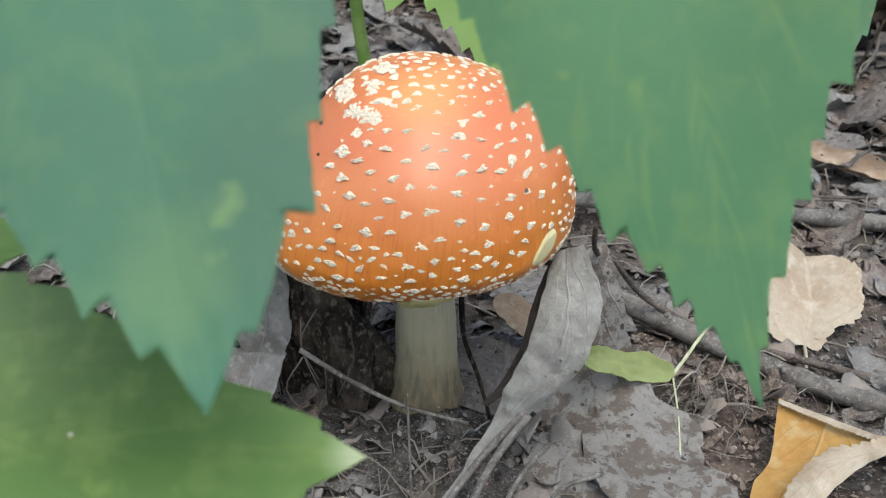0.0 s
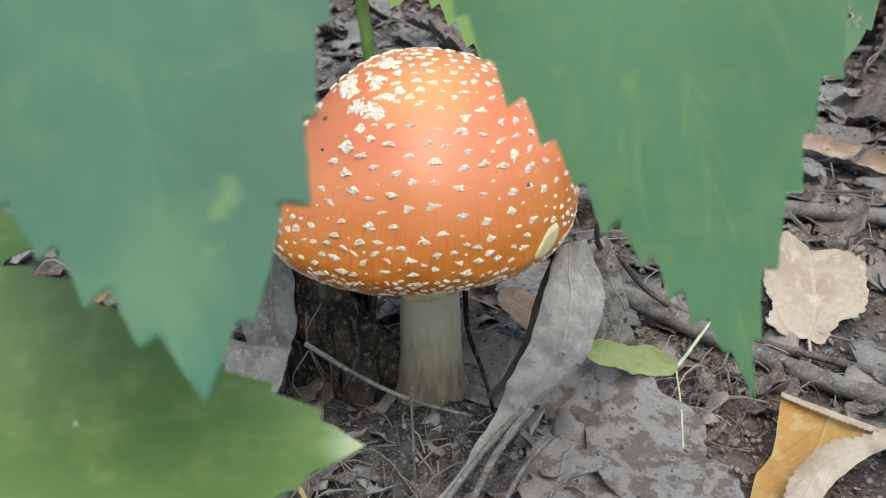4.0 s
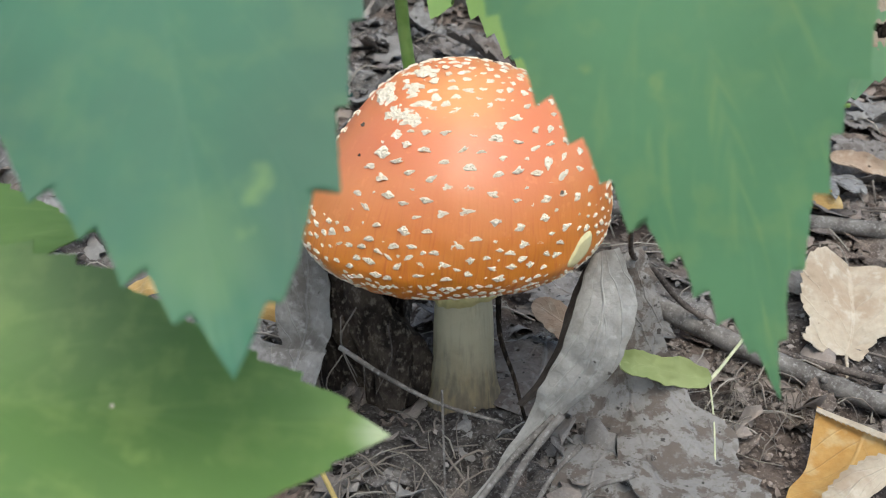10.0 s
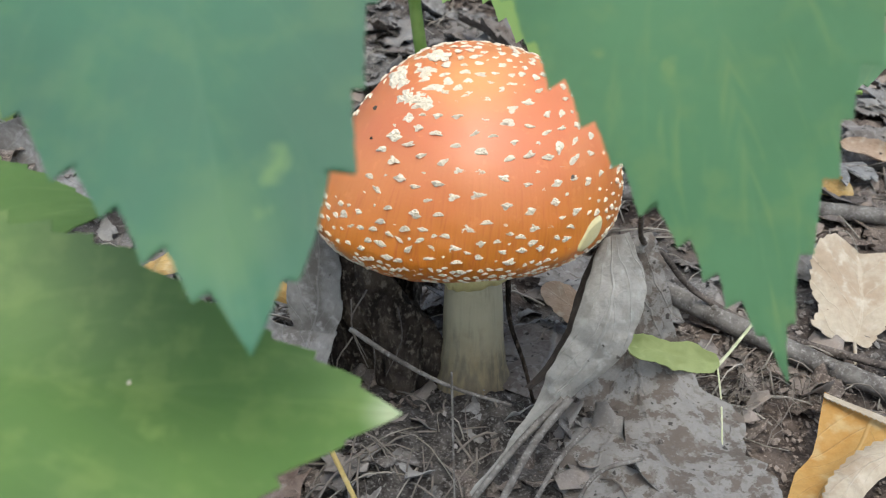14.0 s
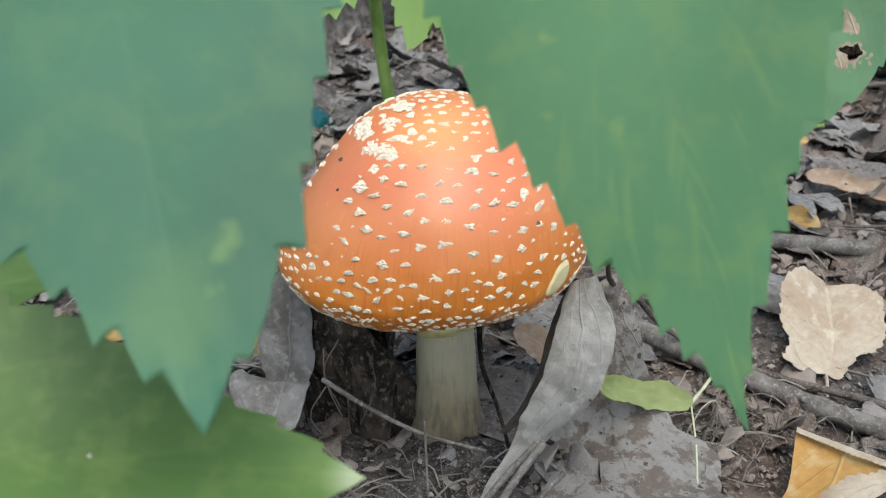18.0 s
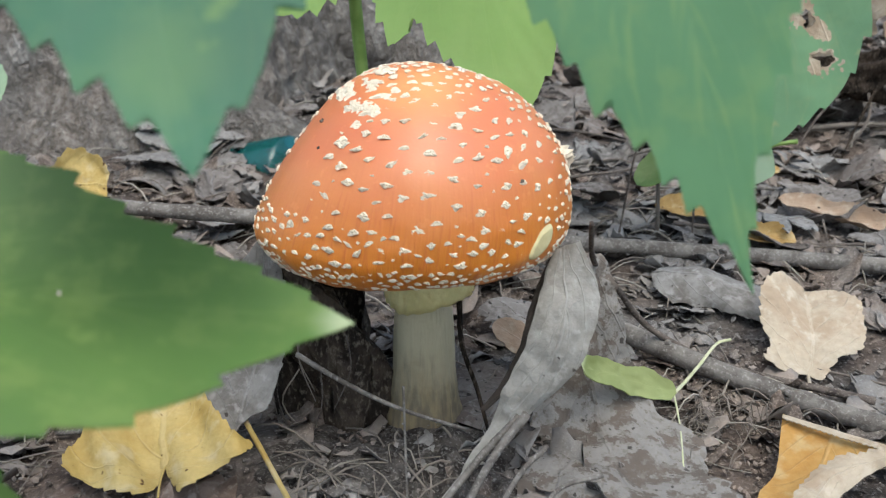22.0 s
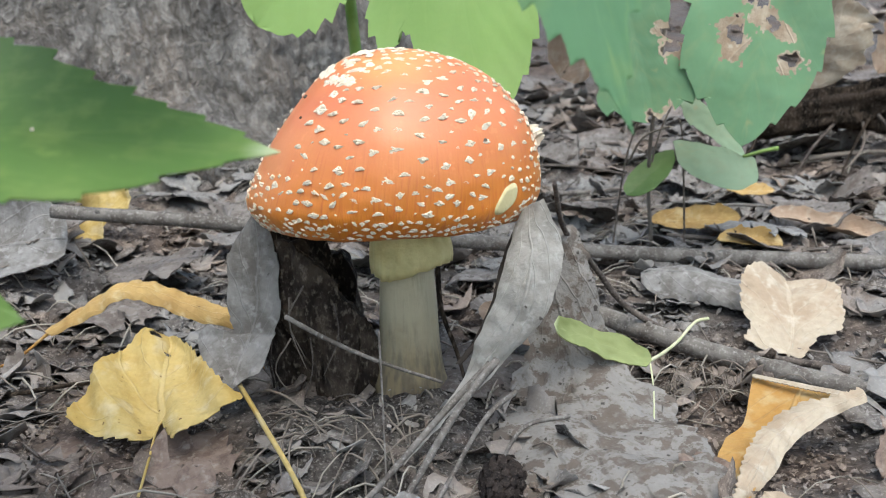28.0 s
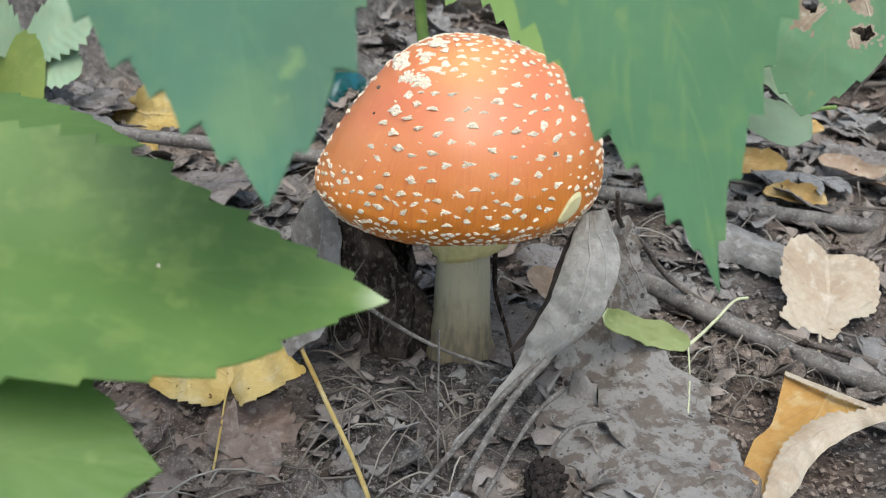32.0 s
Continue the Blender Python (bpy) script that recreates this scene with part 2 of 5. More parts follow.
M_STEM = stem_skin()
M_RING = plain("ring_veil", ((0.74, 0.66, 0.33), (0.64, 0.56, 0.26)), 160.0, 0.65, 0.4, subsurface=0.1)
M_GILL = plain("gill_flesh", ((0.75, 0.70, 0.52), (0.60, 0.54, 0.38)), 200.0, 0.7)
M_SOIL = rough_stuff("soil_and_mould", ((0.050, 0.043, 0.039), (0.116, 0.105, 0.096), (0.190, 0.178, 0.168)), 80.0, 0.92, 0.9, 0.003, warm=0.6)
M_CRUMB = rough_stuff("litter_crumbs", ((0.062, 0.054, 0.048), (0.170, 0.159, 0.147), (0.31, 0.300, 0.285)), 170.0, 0.9, 0.7, 0.0012, island=True, warm=0.6)


def bark_skin():
    """Old bark: upright flaky plates in several greys, the shade of the cracks between them put into the colour."""
    n = Nodes("trunk_bark")
    where = n.node("Mapping", Vector=n.coords(), Scale=(1.0, 1.0, 0.42))
    shift = n.node("VectorMath", 0, (("operation", "SUBTRACT"),), i0=n.noise(45.0, 6.0, rough=0.65, out=1), i1=(0.5, 0.5, 0.5))
    bent = n.node("VectorMath", 0, (("operation", "ADD"),), i0=where, i1=n.node("VectorMath", 0, (("operation", "SCALE"),), i0=shift, Scale=0.030))
    tones, edges = [], []
    for scale in (62.0, 150.0):
        cell = n.tree.nodes.new("ShaderNodeTexVoronoi")
        n.set(cell.inputs["Vector"], bent), n.set(cell.inputs["Scale"], scale)
        edge = n.tree.nodes.new("ShaderNodeTexVoronoi")
        edge.feature = "DISTANCE_TO_EDGE"
        n.set(edge.inputs["Vector"], bent), n.set(edge.inputs["Scale"], scale)
        tones.append(n.node("SeparateColor", 0, Color=cell.outputs["Color"]))
        edges.append(n.step(edge.outputs[0], 0.0, 0.22))
    tone = n.math("ADD", n.math("MULTIPLY", tones[0], 0.6), n.math("MULTIPLY", tones[1], 0.4))
    grain = n.noise(1.0, 6.0, n.node("Mapping", Vector=n.coords(), Scale=(320.0, 320.0, 110.0)), 0.7)
    col = n.mix(tone, (0.155, 0.139, 0.120), (0.35, 0.332, 0.305))
    col = n.mix(n.step(n.noise(15.0, 4.0), 0.42, 0.68), col, (0.285, 0.246, 0.207))
    col = n.mix(n.math("MULTIPLY", n.step(grain, 0.45, 0.7), 0.55), col, (0.48, 0.46, 0.43))
    col = n.mix(n.math("MULTIPLY", n.step(grain, 0.5, 0.3), 0.5), col, (0.095, 0.080, 0.068))
    # crack shade painted in: colour darkens towards the plate edges
    col = n.mix(n.math("MULTIPLY", edges[0], 0.75), n.mix(0.5, (0.085, 0.072, 0.062), col), col)
    h = n.math("ADD", n.math("ADD", n.math("MULTIPLY", edges[0], 1.2), n.math("MULTIPLY", edges[1], 0.5)), n.math("ADD", tone, grain))
    return n.finish(col, 0.92, h, 0.9, 0.004, 0.15)


M_BARK = bark_skin()
M_ROT = rough_stuff("rotten_wood", ((0.010, 0.008, 0.006), (0.050, 0.037, 0.027), (0.125, 0.098, 0.074)), 75.0, 0.95, 0.9, 0.003, (2, 2, 0.5), spec=0.1)
M_STUB = rough_stuff("stub_wood", ((0.022, 0.017, 0.014), (0.082, 0.064, 0.049), (0.180, 0.150, 0.117)), 90.0, 0.95, 1.0, 0.003, (1, 1, 0.6), spec=0.1)
M_HUMUS = rough_stuff("dark_humus", ((0.032, 0.027, 0.024), (0.092, 0.082, 0.073), (0.205, 0.192, 0.176)), 150.0, 0.95, 0.9, 0.002, spec=0.1)
M_CURL = dry_leaf("leaf_dark_margin", ((0.030, 0.024, 0.020), (0.060, 0.048, 0.040), (0.09, 0.075, 0.063)), 0.85, 80.0, 0.0)
M_STICK = rough_stuff("stick_bark", ((0.09, 0.079, 0.069), (0.17, 0.156, 0.140), (0.26, 0.246, 0.226)), 120.0, 0.8, 0.6, 0.001)
M_TWIG = rough_stuff("twig_bark", ((0.05, 0.04, 0.035), (0.12, 0.10, 0.085), (0.22, 0.19, 0.16)), 160.0, 0.8, 0.5, 0.0008, vary=True)
M_STRAW = rough_stuff("dry_straw", ((0.15, 0.13, 0.10), (0.26, 0.235, 0.195), (0.38, 0.35, 0.30)), 160.0, 0.75, 0.4, 0.0006, island=True)
M_CONE = rough_stuff("cone_scales", ((0.012, 0.009, 0.008), (0.032, 0.024, 0.020), (0.075, 0.060, 0.050)), 300.0, 0.8, 0.5, 0.0008)
M_GREEN_A = live_leaf("leaf_blue_green", (0.029, 0.126, 0.061), (0.043, 0.164, 0.080), (0.10, 0.22, 0.11), (0.17, 0.29, 0.08), 0.46, 0.35, spots=0.66, patch=0.30, streak=0.08)
M_GREEN_B = live_leaf("leaf_hanging_green", (0.125, 0.290, 0.138), (0.172, 0.352, 0.170), (0.21, 0.38, 0.19), (0.46, 0.56, 0.16), 0.46, 0.45, spots=0.45, streak=0.3)
M_GREEN_S = live_leaf("leaf_sapling", (0.135, 0.280, 0.140), (0.195, 0.365, 0.185), (0.22, 0.38, 0.21), (0.34, 0.36, 0.16), 0.5, 0.35, spots=0.68)
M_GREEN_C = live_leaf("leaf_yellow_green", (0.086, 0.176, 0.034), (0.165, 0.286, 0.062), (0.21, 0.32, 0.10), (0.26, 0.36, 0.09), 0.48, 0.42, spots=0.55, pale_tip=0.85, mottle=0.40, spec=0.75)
# same leaf without the pale tip, shade put into its duller light tone
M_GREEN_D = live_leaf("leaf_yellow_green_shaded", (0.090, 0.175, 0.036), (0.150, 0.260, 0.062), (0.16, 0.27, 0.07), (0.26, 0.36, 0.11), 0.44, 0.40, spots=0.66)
M_LIME = live_leaf("leaf_lime", (0.25, 0.41, 0.10), (0.33, 0.49, 0.15), (0.28, 0.44, 0.14), (0.34, 0.48, 0.14), 0.46, 0.40, spots=0.72)
M_SAGE = live_leaf("leaf_pale_green", (0.28, 0.40, 0.25), (0.38, 0.50, 0.33), (0.40, 0.50, 0.32), (0.45, 0.35, 0.2), 0.55, 0.30, 6.0, 0.70)
M_OLIVE = live_leaf("leaf_olive", (0.14, 0.20, 0.035), (0.24, 0.30, 0.06), (0.24, 0.30, 0.08), (0.36, 0.38, 0.10), 0.5, 0.35, spots=0.6)
M_STALK = plain("green_stalk", ((0.16, 0.27, 0.055), (0.23, 0.34, 0.09)), 90.0, 0.5)
M_SCORCH = dry_leaf("scorched_leaf", ((0.36, 0.27, 0.18), (0.52, 0.43, 0.31), (0.56, 0.50, 0.38)))
M_YELLOW = dry_leaf("leaf_yellow", ((0.53, 0.37, 0.11), (0.63, 0.485, 0.19), (0.67, 0.56, 0.31)), 0.6, 40.0, 0.2, 7.0, (0.10, 0.05, 0.02), 0.69)
M_OCHRE = dry_leaf("leaf_ochre", ((0.47, 0.25, 0.065), (0.55, 0.34, 0.11), (0.57, 0.41, 0.19)), 0.6, 45.0, 0.2, 8.0, (0.12, 0.06, 0.03), 0.72)
M_GOLD = dry_leaf("leaf_pale_gold", ((0.43, 0.265, 0.090), (0.54, 0.37, 0.14), (0.59, 0.45, 0.23)), 0.6, 60.0, 0.15)
M_CREAM = dry_leaf("leaf_cream", ((0.43, 0.335, 0.235), (0.53, 0.455, 0.345), (0.58, 0.515, 0.41)), 0.65, 50.0, 0.15, 7.0, (0.16, 0.11, 0.07), 0.73)
M_TAN = dry_leaf("leaf_tan", ((0.36, 0.25, 0.17), (0.46, 0.35, 0.26), (0.52, 0.43, 0.33)), 0.65, 60.0, 0.15)
M_GREY = dry_leaf("leaf_grey", ((0.15, 0.138, 0.124), (0.27, 0.262, 0.248), (0.34, 0.332, 0.318)), 0.75, 95.0, 0.1, 7.0, (0.06, 0.05, 0.045), 0.70)
M_SILVER = dry_leaf("leaf_silver_grey", ((0.27, 0.255, 0.228), (0.37, 0.355, 0.325), (0.43, 0.415, 0.385)), 0.75, 90.0, 0.1, 3.0, (0.08, 0.07, 0.06), 0.72)
M_ROTLEAF = dry_leaf("leaf_mouldered", ((0.125, 0.104, 0.086), (0.245, 0.233, 0.216), (0.180, 0.162, 0.143)), 0.85, 130.0, 0.0, 6.0, (0.05, 0.043, 0.038), 0.67, sharp=0.03)
M_LITTER = dry_leaf("leaf_litter", ((0.105, 0.096, 0.087), (0.208, 0.202, 0.191), (0.33, 0.325, 0.312)), 0.85, 120.0, 0.05, 6.0, (0.03, 0.025, 0.02), 0.64, vary=0.5, sharp=0.06)
M_POD = live_leaf("bract_green", (0.21, 0.26, 0.08), (0.30, 0.34, 0.13), (0.42, 0.46, 0.22), (0.48, 0.50, 0.24), 0.5, 0.2, 7.0, 0.62, pale_tip=0.7)
M_PALE = plain("pale_stalk", ((0.42, 0.44, 0.26), (0.50, 0.50, 0.34)), 200.0, 0.7)
M_BROWN = dry_leaf("leaf_brown", ((0.135, 0.095, 0.074), (0.25, 0.190, 0.155), (0.31, 0.265, 0.225)), 0.8, 110.0, 0.05)
M_NUT = plain("nutlet", ((0.34, 0.27, 0.20), (0.44, 0.36, 0.28)), 300.0, 0.8)
glass = Nodes("green_glass")
glass.finish((0.02, 0.20, 0.19), 0.08)
glass.bsdf.inputs["Transmission Weight"].default_value = 0.75
M_GLASS = glass.mat

# ---- builders ----


def part(name, data, material, parent=None, label=""):
    """Links a mesh as one object, under a thing or a part."""
    if isinstance(data, bmesh.types.BMesh):
        me = bpy.data.meshes.new(name)
        data.to_mesh(me)
        data.free()
        data = me
    if material and not data.materials:
        data.materials.append(material)
    ob = new(name, data)
    ob.parent = parent
    return tagged(ob, label) if label else ob


def mesh(name, verts, faces, uvs=None, smooth=True, sharp=None):
    me = bpy.data.meshes.new(name)
    me.from_pydata([tuple(map(float, v)) for v in verts], [], faces)
    if uvs is not None:
        layer = me.uv_layers.new(name="UVMap")
        loops = np.empty(len(me.loops), dtype=np.int32)
        me.loops.foreach_get("vertex_index", loops)
        layer.data.foreach_set("uv", np.asarray(uvs, dtype=np.float32)[loops].ravel())
    if smooth:
        me.shade_smooth()
    me.update()
    return me


def sheet(name, grid, thick=0.0003, uv=None):
    """A closed thin sheet from a grid of points (rows, cols, 3)."""
    g = np.asarray(grid, dtype=float)
    r, c = g.shape[:2]
    du, dv = np.gradient(g, axis=1), np.gradient(g, axis=0)
    nrm = np.cross(du, dv)
    nrm /= np.linalg.norm(nrm, axis=2, keepdims=True) + 1e-12
    top, low = g + nrm * thick / 2, g - nrm * thick / 2
    verts = np.concatenate([top.reshape(-1, 3), low.reshape(-1, 3)])
    k = r * c
    faces = []
    for i in range(r - 1):
        for j in range(c - 1):
            a = i * c + j
            faces.append((a, a + 1, a + c + 1, a + c))
            faces.append((k + a, k + a + c, k + a + c + 1, k + a + 1))
    ring = [j for j in range(c)] + [i * c + c - 1 for i in range(1, r)] + [(r - 1) * c + j for j in range(c - 2, -1, -1)] + [i * c for i in range(r - 2, 0, -1)]
    # the rim has points of its own, so that the faces shade cleanly to their edge
    c0, n = 2 * k, len(ring)
    verts = np.concatenate([verts, verts[ring], verts[[k + a for a in ring]]])
    for a in range(n):
        b = (a + 1) % n
        faces.append((c0 + a, c0 + n + a, c0 + n + b, c0 + b))
    if uv is None:
        s, u = np.meshgrid(np.linspace(0, 1, r), np.linspace(0, 1, c), indexing="ij")
        uv = np.stack([u, s], -1)
    uv = np.asarray(uv).reshape(-1, 2)
    return mesh(name, verts, faces, np.concatenate([uv, uv, uv[ring], uv[ring]]))


def wobble(g, amount, scale, seed):
    """Crumples a grid of points by smooth noise."""
    out = np.array(g, dtype=float)
    flat = out.reshape(-1, 3)
    for k in range(len(flat)):
        v = noise.noise_vector(Vector(flat[k]) * scale + Vector((seed * 7.3, seed * 3.1, seed)))
        flat[k] += np.array(v) * amount
    return out


def blade(L, W, p=0.55, q=0.95, teeth=10, tooth=0.06, fold=0.0, curl=0.0, cup=0.0, notch=0.0, slant=0.25, crumple=0.0, roll=0.0,
          seed=1, pucker=0.0, cols=15, per=6, ragged=0.0, double=0.0):
    """Grid of a leaf blade: base at 0, tip towards +y, upper side +z."""
    rng = random.Random(seed)
    rows = max(18, teeth * per) + 1
    s = np.linspace(0.0, 1.0, rows)
    u = np.linspace(-1, 1, cols)
    u = np.sign(u) * np.abs(u) ** 0.85
    peak = (p / (p + q)) ** p * (q / (p + q)) ** q
    g = np.zeros((rows, cols, 3))
    uv = np.zeros((rows, cols, 2))
    left = [rng.uniform(0.7, 1.25) for _ in range(teeth + 2)]
    right = [rng.uniform(0.7, 1.25) for _ in range(teeth + 2)]
    for i, si in enumerate(s):
        full = W / 2 * max(si, 1e-4) ** p * max(1 - si, 0.0) ** q / peak
        for j, uj in enumerate(u):
            a = abs(uj)
            h = full * (1 + ragged * noise.noise(Vector((si * 7, seed * 3.7 + (5 if uj < 0 else 0), 0.5))) + ragged * 0.5 * noise.noise(Vector((si * 19, seed * 1.9 + (5 if uj < 0 else 0), 2.5))))
            ph = si * teeth + (0.35 if uj < 0 else 0.0)
            fr = ph % 1.0
            size = (left if uj < 0 else right)[int(ph)]
            saw = fr ** 1.3 * size - 0.3
            if double:
                saw += double * ((fr * 3) % 1.0 - 0.5)
            env = min(1.0, 6 * si) * min(1.0, 5 * (1 - si))
            e = h + tooth * W * saw * env
            x = math.copysign(a * h + a ** 7 * (e - h), uj)
            y = L * si + slant * h * a * min(1.0, 3 * (1 - si)) + tooth * W * 0.35 * a ** 7 * saw * env - notch * a ** 0.8 * (1 - si) ** 3 * W
            y += 0.075 * W * max(0.0, (a - 0.65) / 0.35) ** 2 * env * (tooth > 0.02)
            z = abs(x) * math.tan(radians(fold)) + cup * x * x / (W / 2)
            z += pucker * W * a * (1 - a * 0.6) * math.sin(2 * math.pi * (si * teeth - 1.6 * a))
            if roll:
                t = roll * x / (W / 2)
                x, z = math.sin(t) * (W / 2) / roll, z + (1 - math.cos(t)) * (W / 2) / roll
            if curl:
                t = curl * y / L
                y, z = math.sin(t) * (L / curl - z), (1 - math.cos(t)) * L / curl + z * math.cos(t)
                k = (curl / 2) / math.sin(curl / 2)
                y, z = k * (y * math.cos(curl / 2) + z * math.sin(curl / 2)), k * (z * math.cos(curl / 2) - y * math.sin(curl / 2))
            g[i, j] = x, y, z
            uv[i, j] = 0.5 + uj / 2, si
    if crumple:
        g = wobble(g, crumple * W, 1.6 / W, seed)
        g = wobble(g, crumple * W * 0.35, 5.0 / W, seed + 5)
        g = wobble(g, crumple * W * 0.12, 14.0 / W, seed + 9)
    return g, uv


def outlined(L, neg, pos, end=(0.0, 1.0), teeth=(10, 10), tooth=0.03, double=0.0, fold=0.0, curl=0.0, crumple=0.0, slant=0.35, pucker=0.0,
             seed=1, cols=23, rows=110, lift=None, sharp=1.3):
    """Grid of a leaf blade from its two margins (fractions of its length, base to tip), with teeth along them."""
    rng = random.Random(seed)
    edges = []
    for pts in (neg, pos):
        line = np.array([tuple(q)[:2] for q in bend([(0, 0, 0)] + [(x, y, 0) for x, y in pts] + [(end[0], end[1], 0)], 14)])
        run = np.concatenate([[0], np.cumsum(np.hypot(*np.diff(line, axis=0).T))])
        s = np.linspace(0, run[-1], rows)
        edges.append(np.stack([np.interp(s, run, line[:, 0]), np.interp(s, run, line[:, 1])], -1))
    s = np.linspace(0, 1, rows)
    m = sum(np.clip(e[:, 1] - slant * np.abs(e[:, 0]), 0, 1) for e in edges) / 2
    m = np.maximum.accumulate(m)
    m = m / max(m[-1], 1e-6) * end[1]
    mid = np.stack([end[0] * (m / end[1]) ** 2, m], -1)
    g, uv = np.zeros((rows, cols, 3)), np.zeros((rows, cols, 2))
    u = np.linspace(-1, 1, cols)
    u = np.sign(u) * np.abs(u) ** 0.85
    for side in (0, 1):
        e = edges[side]
        t = np.gradient(e, axis=0)
        t /= np.linalg.norm(t, axis=1, keepdims=True) + 1e-9
        out = np.stack([t[:, 1], -t[:, 0]], -1) * (1 if side else -1)
        sizes = [rng.uniform(0.6, 1.35) for _ in range(teeth[side] + 2)]
        warp = [rng.uniform(-0.25, 0.25) for _ in range(teeth[side] + 2)]
        for i in range(rows):
            ph = s[i] * teeth[side] + 0.3 * noise.noise(Vector((s[i] * 6, seed, side)))
            fr, k = ph % 1.0, int(max(ph, 0))
            saw = fr ** sharp * sizes[k] - 0.35 + (double * ((fr * 3 + warp[k]) % 1.0 - 0.5) if double else 0)
            env = min(1.0, 6 * s[i]) * min(1.0, 9 * (1 - s[i]))
            for j in range(cols):
                if (u[j] > 0) != bool(side) and u[j] != 0:
                    continue
                a = abs(u[j])
                q = mid[i] * (1 - a) + e[i] * a + (out[i] + 0.12 * t[i]) * tooth * saw * env * a ** 7
                x, y = q * L
                z = abs(x) * math.tan(radians(fold)) + pucker * L * a * (1 - 0.6 * a) * math.sin(2 * math.pi * (m[i] * 9 - 1.2 * a)) + curl * y * (y - L) / L
                if lift:
                    z += L * lift(q[0], q[1])
                g[i, j] = x, y, z
                uv[i, j] = 0.5 + u[j] / 2, s[i]
    if crumple:
        g = wobble(g, crumple * L, 1.6 / L, seed)
        g = wobble(g, crumple * L * 0.4, 5.0 / L, seed + 5)
        g = wobble(g, crumple * L * 0.14, 15.0 / L, seed + 9)
    return g, uv


def eaten(me, holes, burnt=None, rough=0.7, dried=()):
    """Eats ragged holes (x, y, radius in metres) through a blade; their rims and the dried patches take the second material."""
    bm = bmesh.new()
    bm.from_mesh(me)
    gone = []
    for f in bm.faces:
        c = f.calc_center_median()
        best = 9.0
        for hx, hy, hr in holes:
            d = math.hypot(c.x - hx, c.y - hy) / hr + rough * noise.noise(Vector((c.x * 190, c.y * 190, 2))) + rough * 0.5 * noise.noise(Vector((c.x * 520, c.y * 520, 7)))
            best = min(best, d)
        if best < 0.8:
            gone.append(f)
        elif burnt and best < burnt:
            f.material_index = 1
        for hx, hy, hr in dried:
            if math.hypot(c.x - hx, c.y - hy) / hr + 0.9 * noise.noise(Vector((c.x * 170, c.y * 170, 4))) + 0.4 * noise.noise(Vector((c.x * 560, c.y * 560, 1))) < 0.8:
                f.material_index = 1
    bmesh.ops.delete(bm, geom=gone, context="FACES")
    bm.to_mesh(me)
    bm.free()
    return me


def frame_to(base, tip, up):
    """A pose with its origin at base, +y towards tip and +z near up."""
    base, tip, up = Vector(base), Vector(tip), Vector(up)
    y = (tip - base).normalized()
    x = y.cross(up).normalized()
    z = x.cross(y)
    m = Matrix((x, y, z)).transposed().to_4x4()
    m.translation = base
    return m


def tube(points, radii, sides=6, seed=0, rough=0.0):
    """Verts, faces of a tube through points, with closed ends."""
    pts = [Vector(p) for p in points]
    rng = random.Random(seed)
    verts, faces = [], []
    ref = Vector((0.31, 0.53, 0.79))
    for i, p in enumerate(pts):
        d = (pts[min(i + 1, len(pts) - 1)] - pts[max(i - 1, 0)]).normalized()
        a = d.cross(ref).normalized()
        b = d.cross(a)
        r = radii[i] if isinstance(radii, (list, tuple)) else radii
        for k in range(sides):
            t = 2 * math.pi * k / sides
            rr = r * (1 + rough * rng.uniform(-1, 1))
            verts.append(p + (a * math.cos(t) + b * math.sin(t)) * rr)
    for i in range(len(pts) - 1):
        for k in range(sides):
            a, b = i * sides + k, i * sides + (k + 1) % sides
            faces.append((a, b, b + sides, a + sides))
    faces.append(tuple(range(sides - 1, -1, -1)))
    faces.append(tuple(range((len(pts) - 1) * sides, len(pts) * sides)))
    return verts, faces


def bend(points, steps=6):
    """A smooth line through a few points."""
    p = [Vector(q) for q in points]
    p = [p[0] * 2 - p[1]] + p + [p[-1] * 2 - p[-2]]
    out = []
    for i in range(1, len(p) - 2):
        for k in range(steps):
            t = k / steps
            out.append(0.5 * (2 * p[i] + (p[i + 1] - p[i - 1]) * t + (2 * p[i - 1] - 5 * p[i] + 4 * p[i + 1] - p[i + 2]) * t * t
                              + (3 * p[i] - p[i - 1] - 3 * p[i + 1] + p[i + 2]) * t ** 3))
    return out + [p[-2]]


def rod(name, points, r0, r1, material, parent=None, sides=7, steps=6, rough=0.08, seed=1, label=""):
    line = bend(points, steps)
    radii = [r0 + (r1 - r0) * k / (len(line) - 1) for k in range(len(line))]
    v, f = tube(line, radii, sides, seed, rough)
    return part(name, mesh(name, v, f), material, parent, label)


def leaf_thing(name, base, tip, up, width, material, label, category="leaf", group="", stalk=None, stalk_mat=None, rib=0.0006, thick=0.0003, rib_mat=None, **shape):
    """A single leaf with blade, midrib and stalk as parts."""
    m = frame_to(base, tip, up)
    root = new(name)
    root.matrix_world = m
    L = (Vector(tip) - Vector(base)).length
    holes = shape.pop("holes", None)
    g, uv = outlined(L, **shape) if "neg" in shape else blade(L, width, **shape)
    me = sheet("blade", g, thick, uv)
    part("blade", eaten(me, holes) if holes else me, material, root)
    mid = g.shape[1] // 2
    line = [Vector(g[i, mid]) + Vector((0, 0, -thick * 0.4)) for i in range(0, g.shape[0], 3)]
    v, f = tube(line, [rib * (1 - 0.8 * k / len(line)) for k in range(len(line))], 5)
    part("midrib", mesh("midrib", v, f), rib_mat or material, root)
    if stalk:
        inv = m.inverted()
        rod("stalk", [Vector(g[0, mid])] + [inv @ Vector(q) for q in stalk], rib * 1.1, rib * 1.5, stalk_mat or material, root)
    return tagged(root, label, category, group)


# ---- ground ----


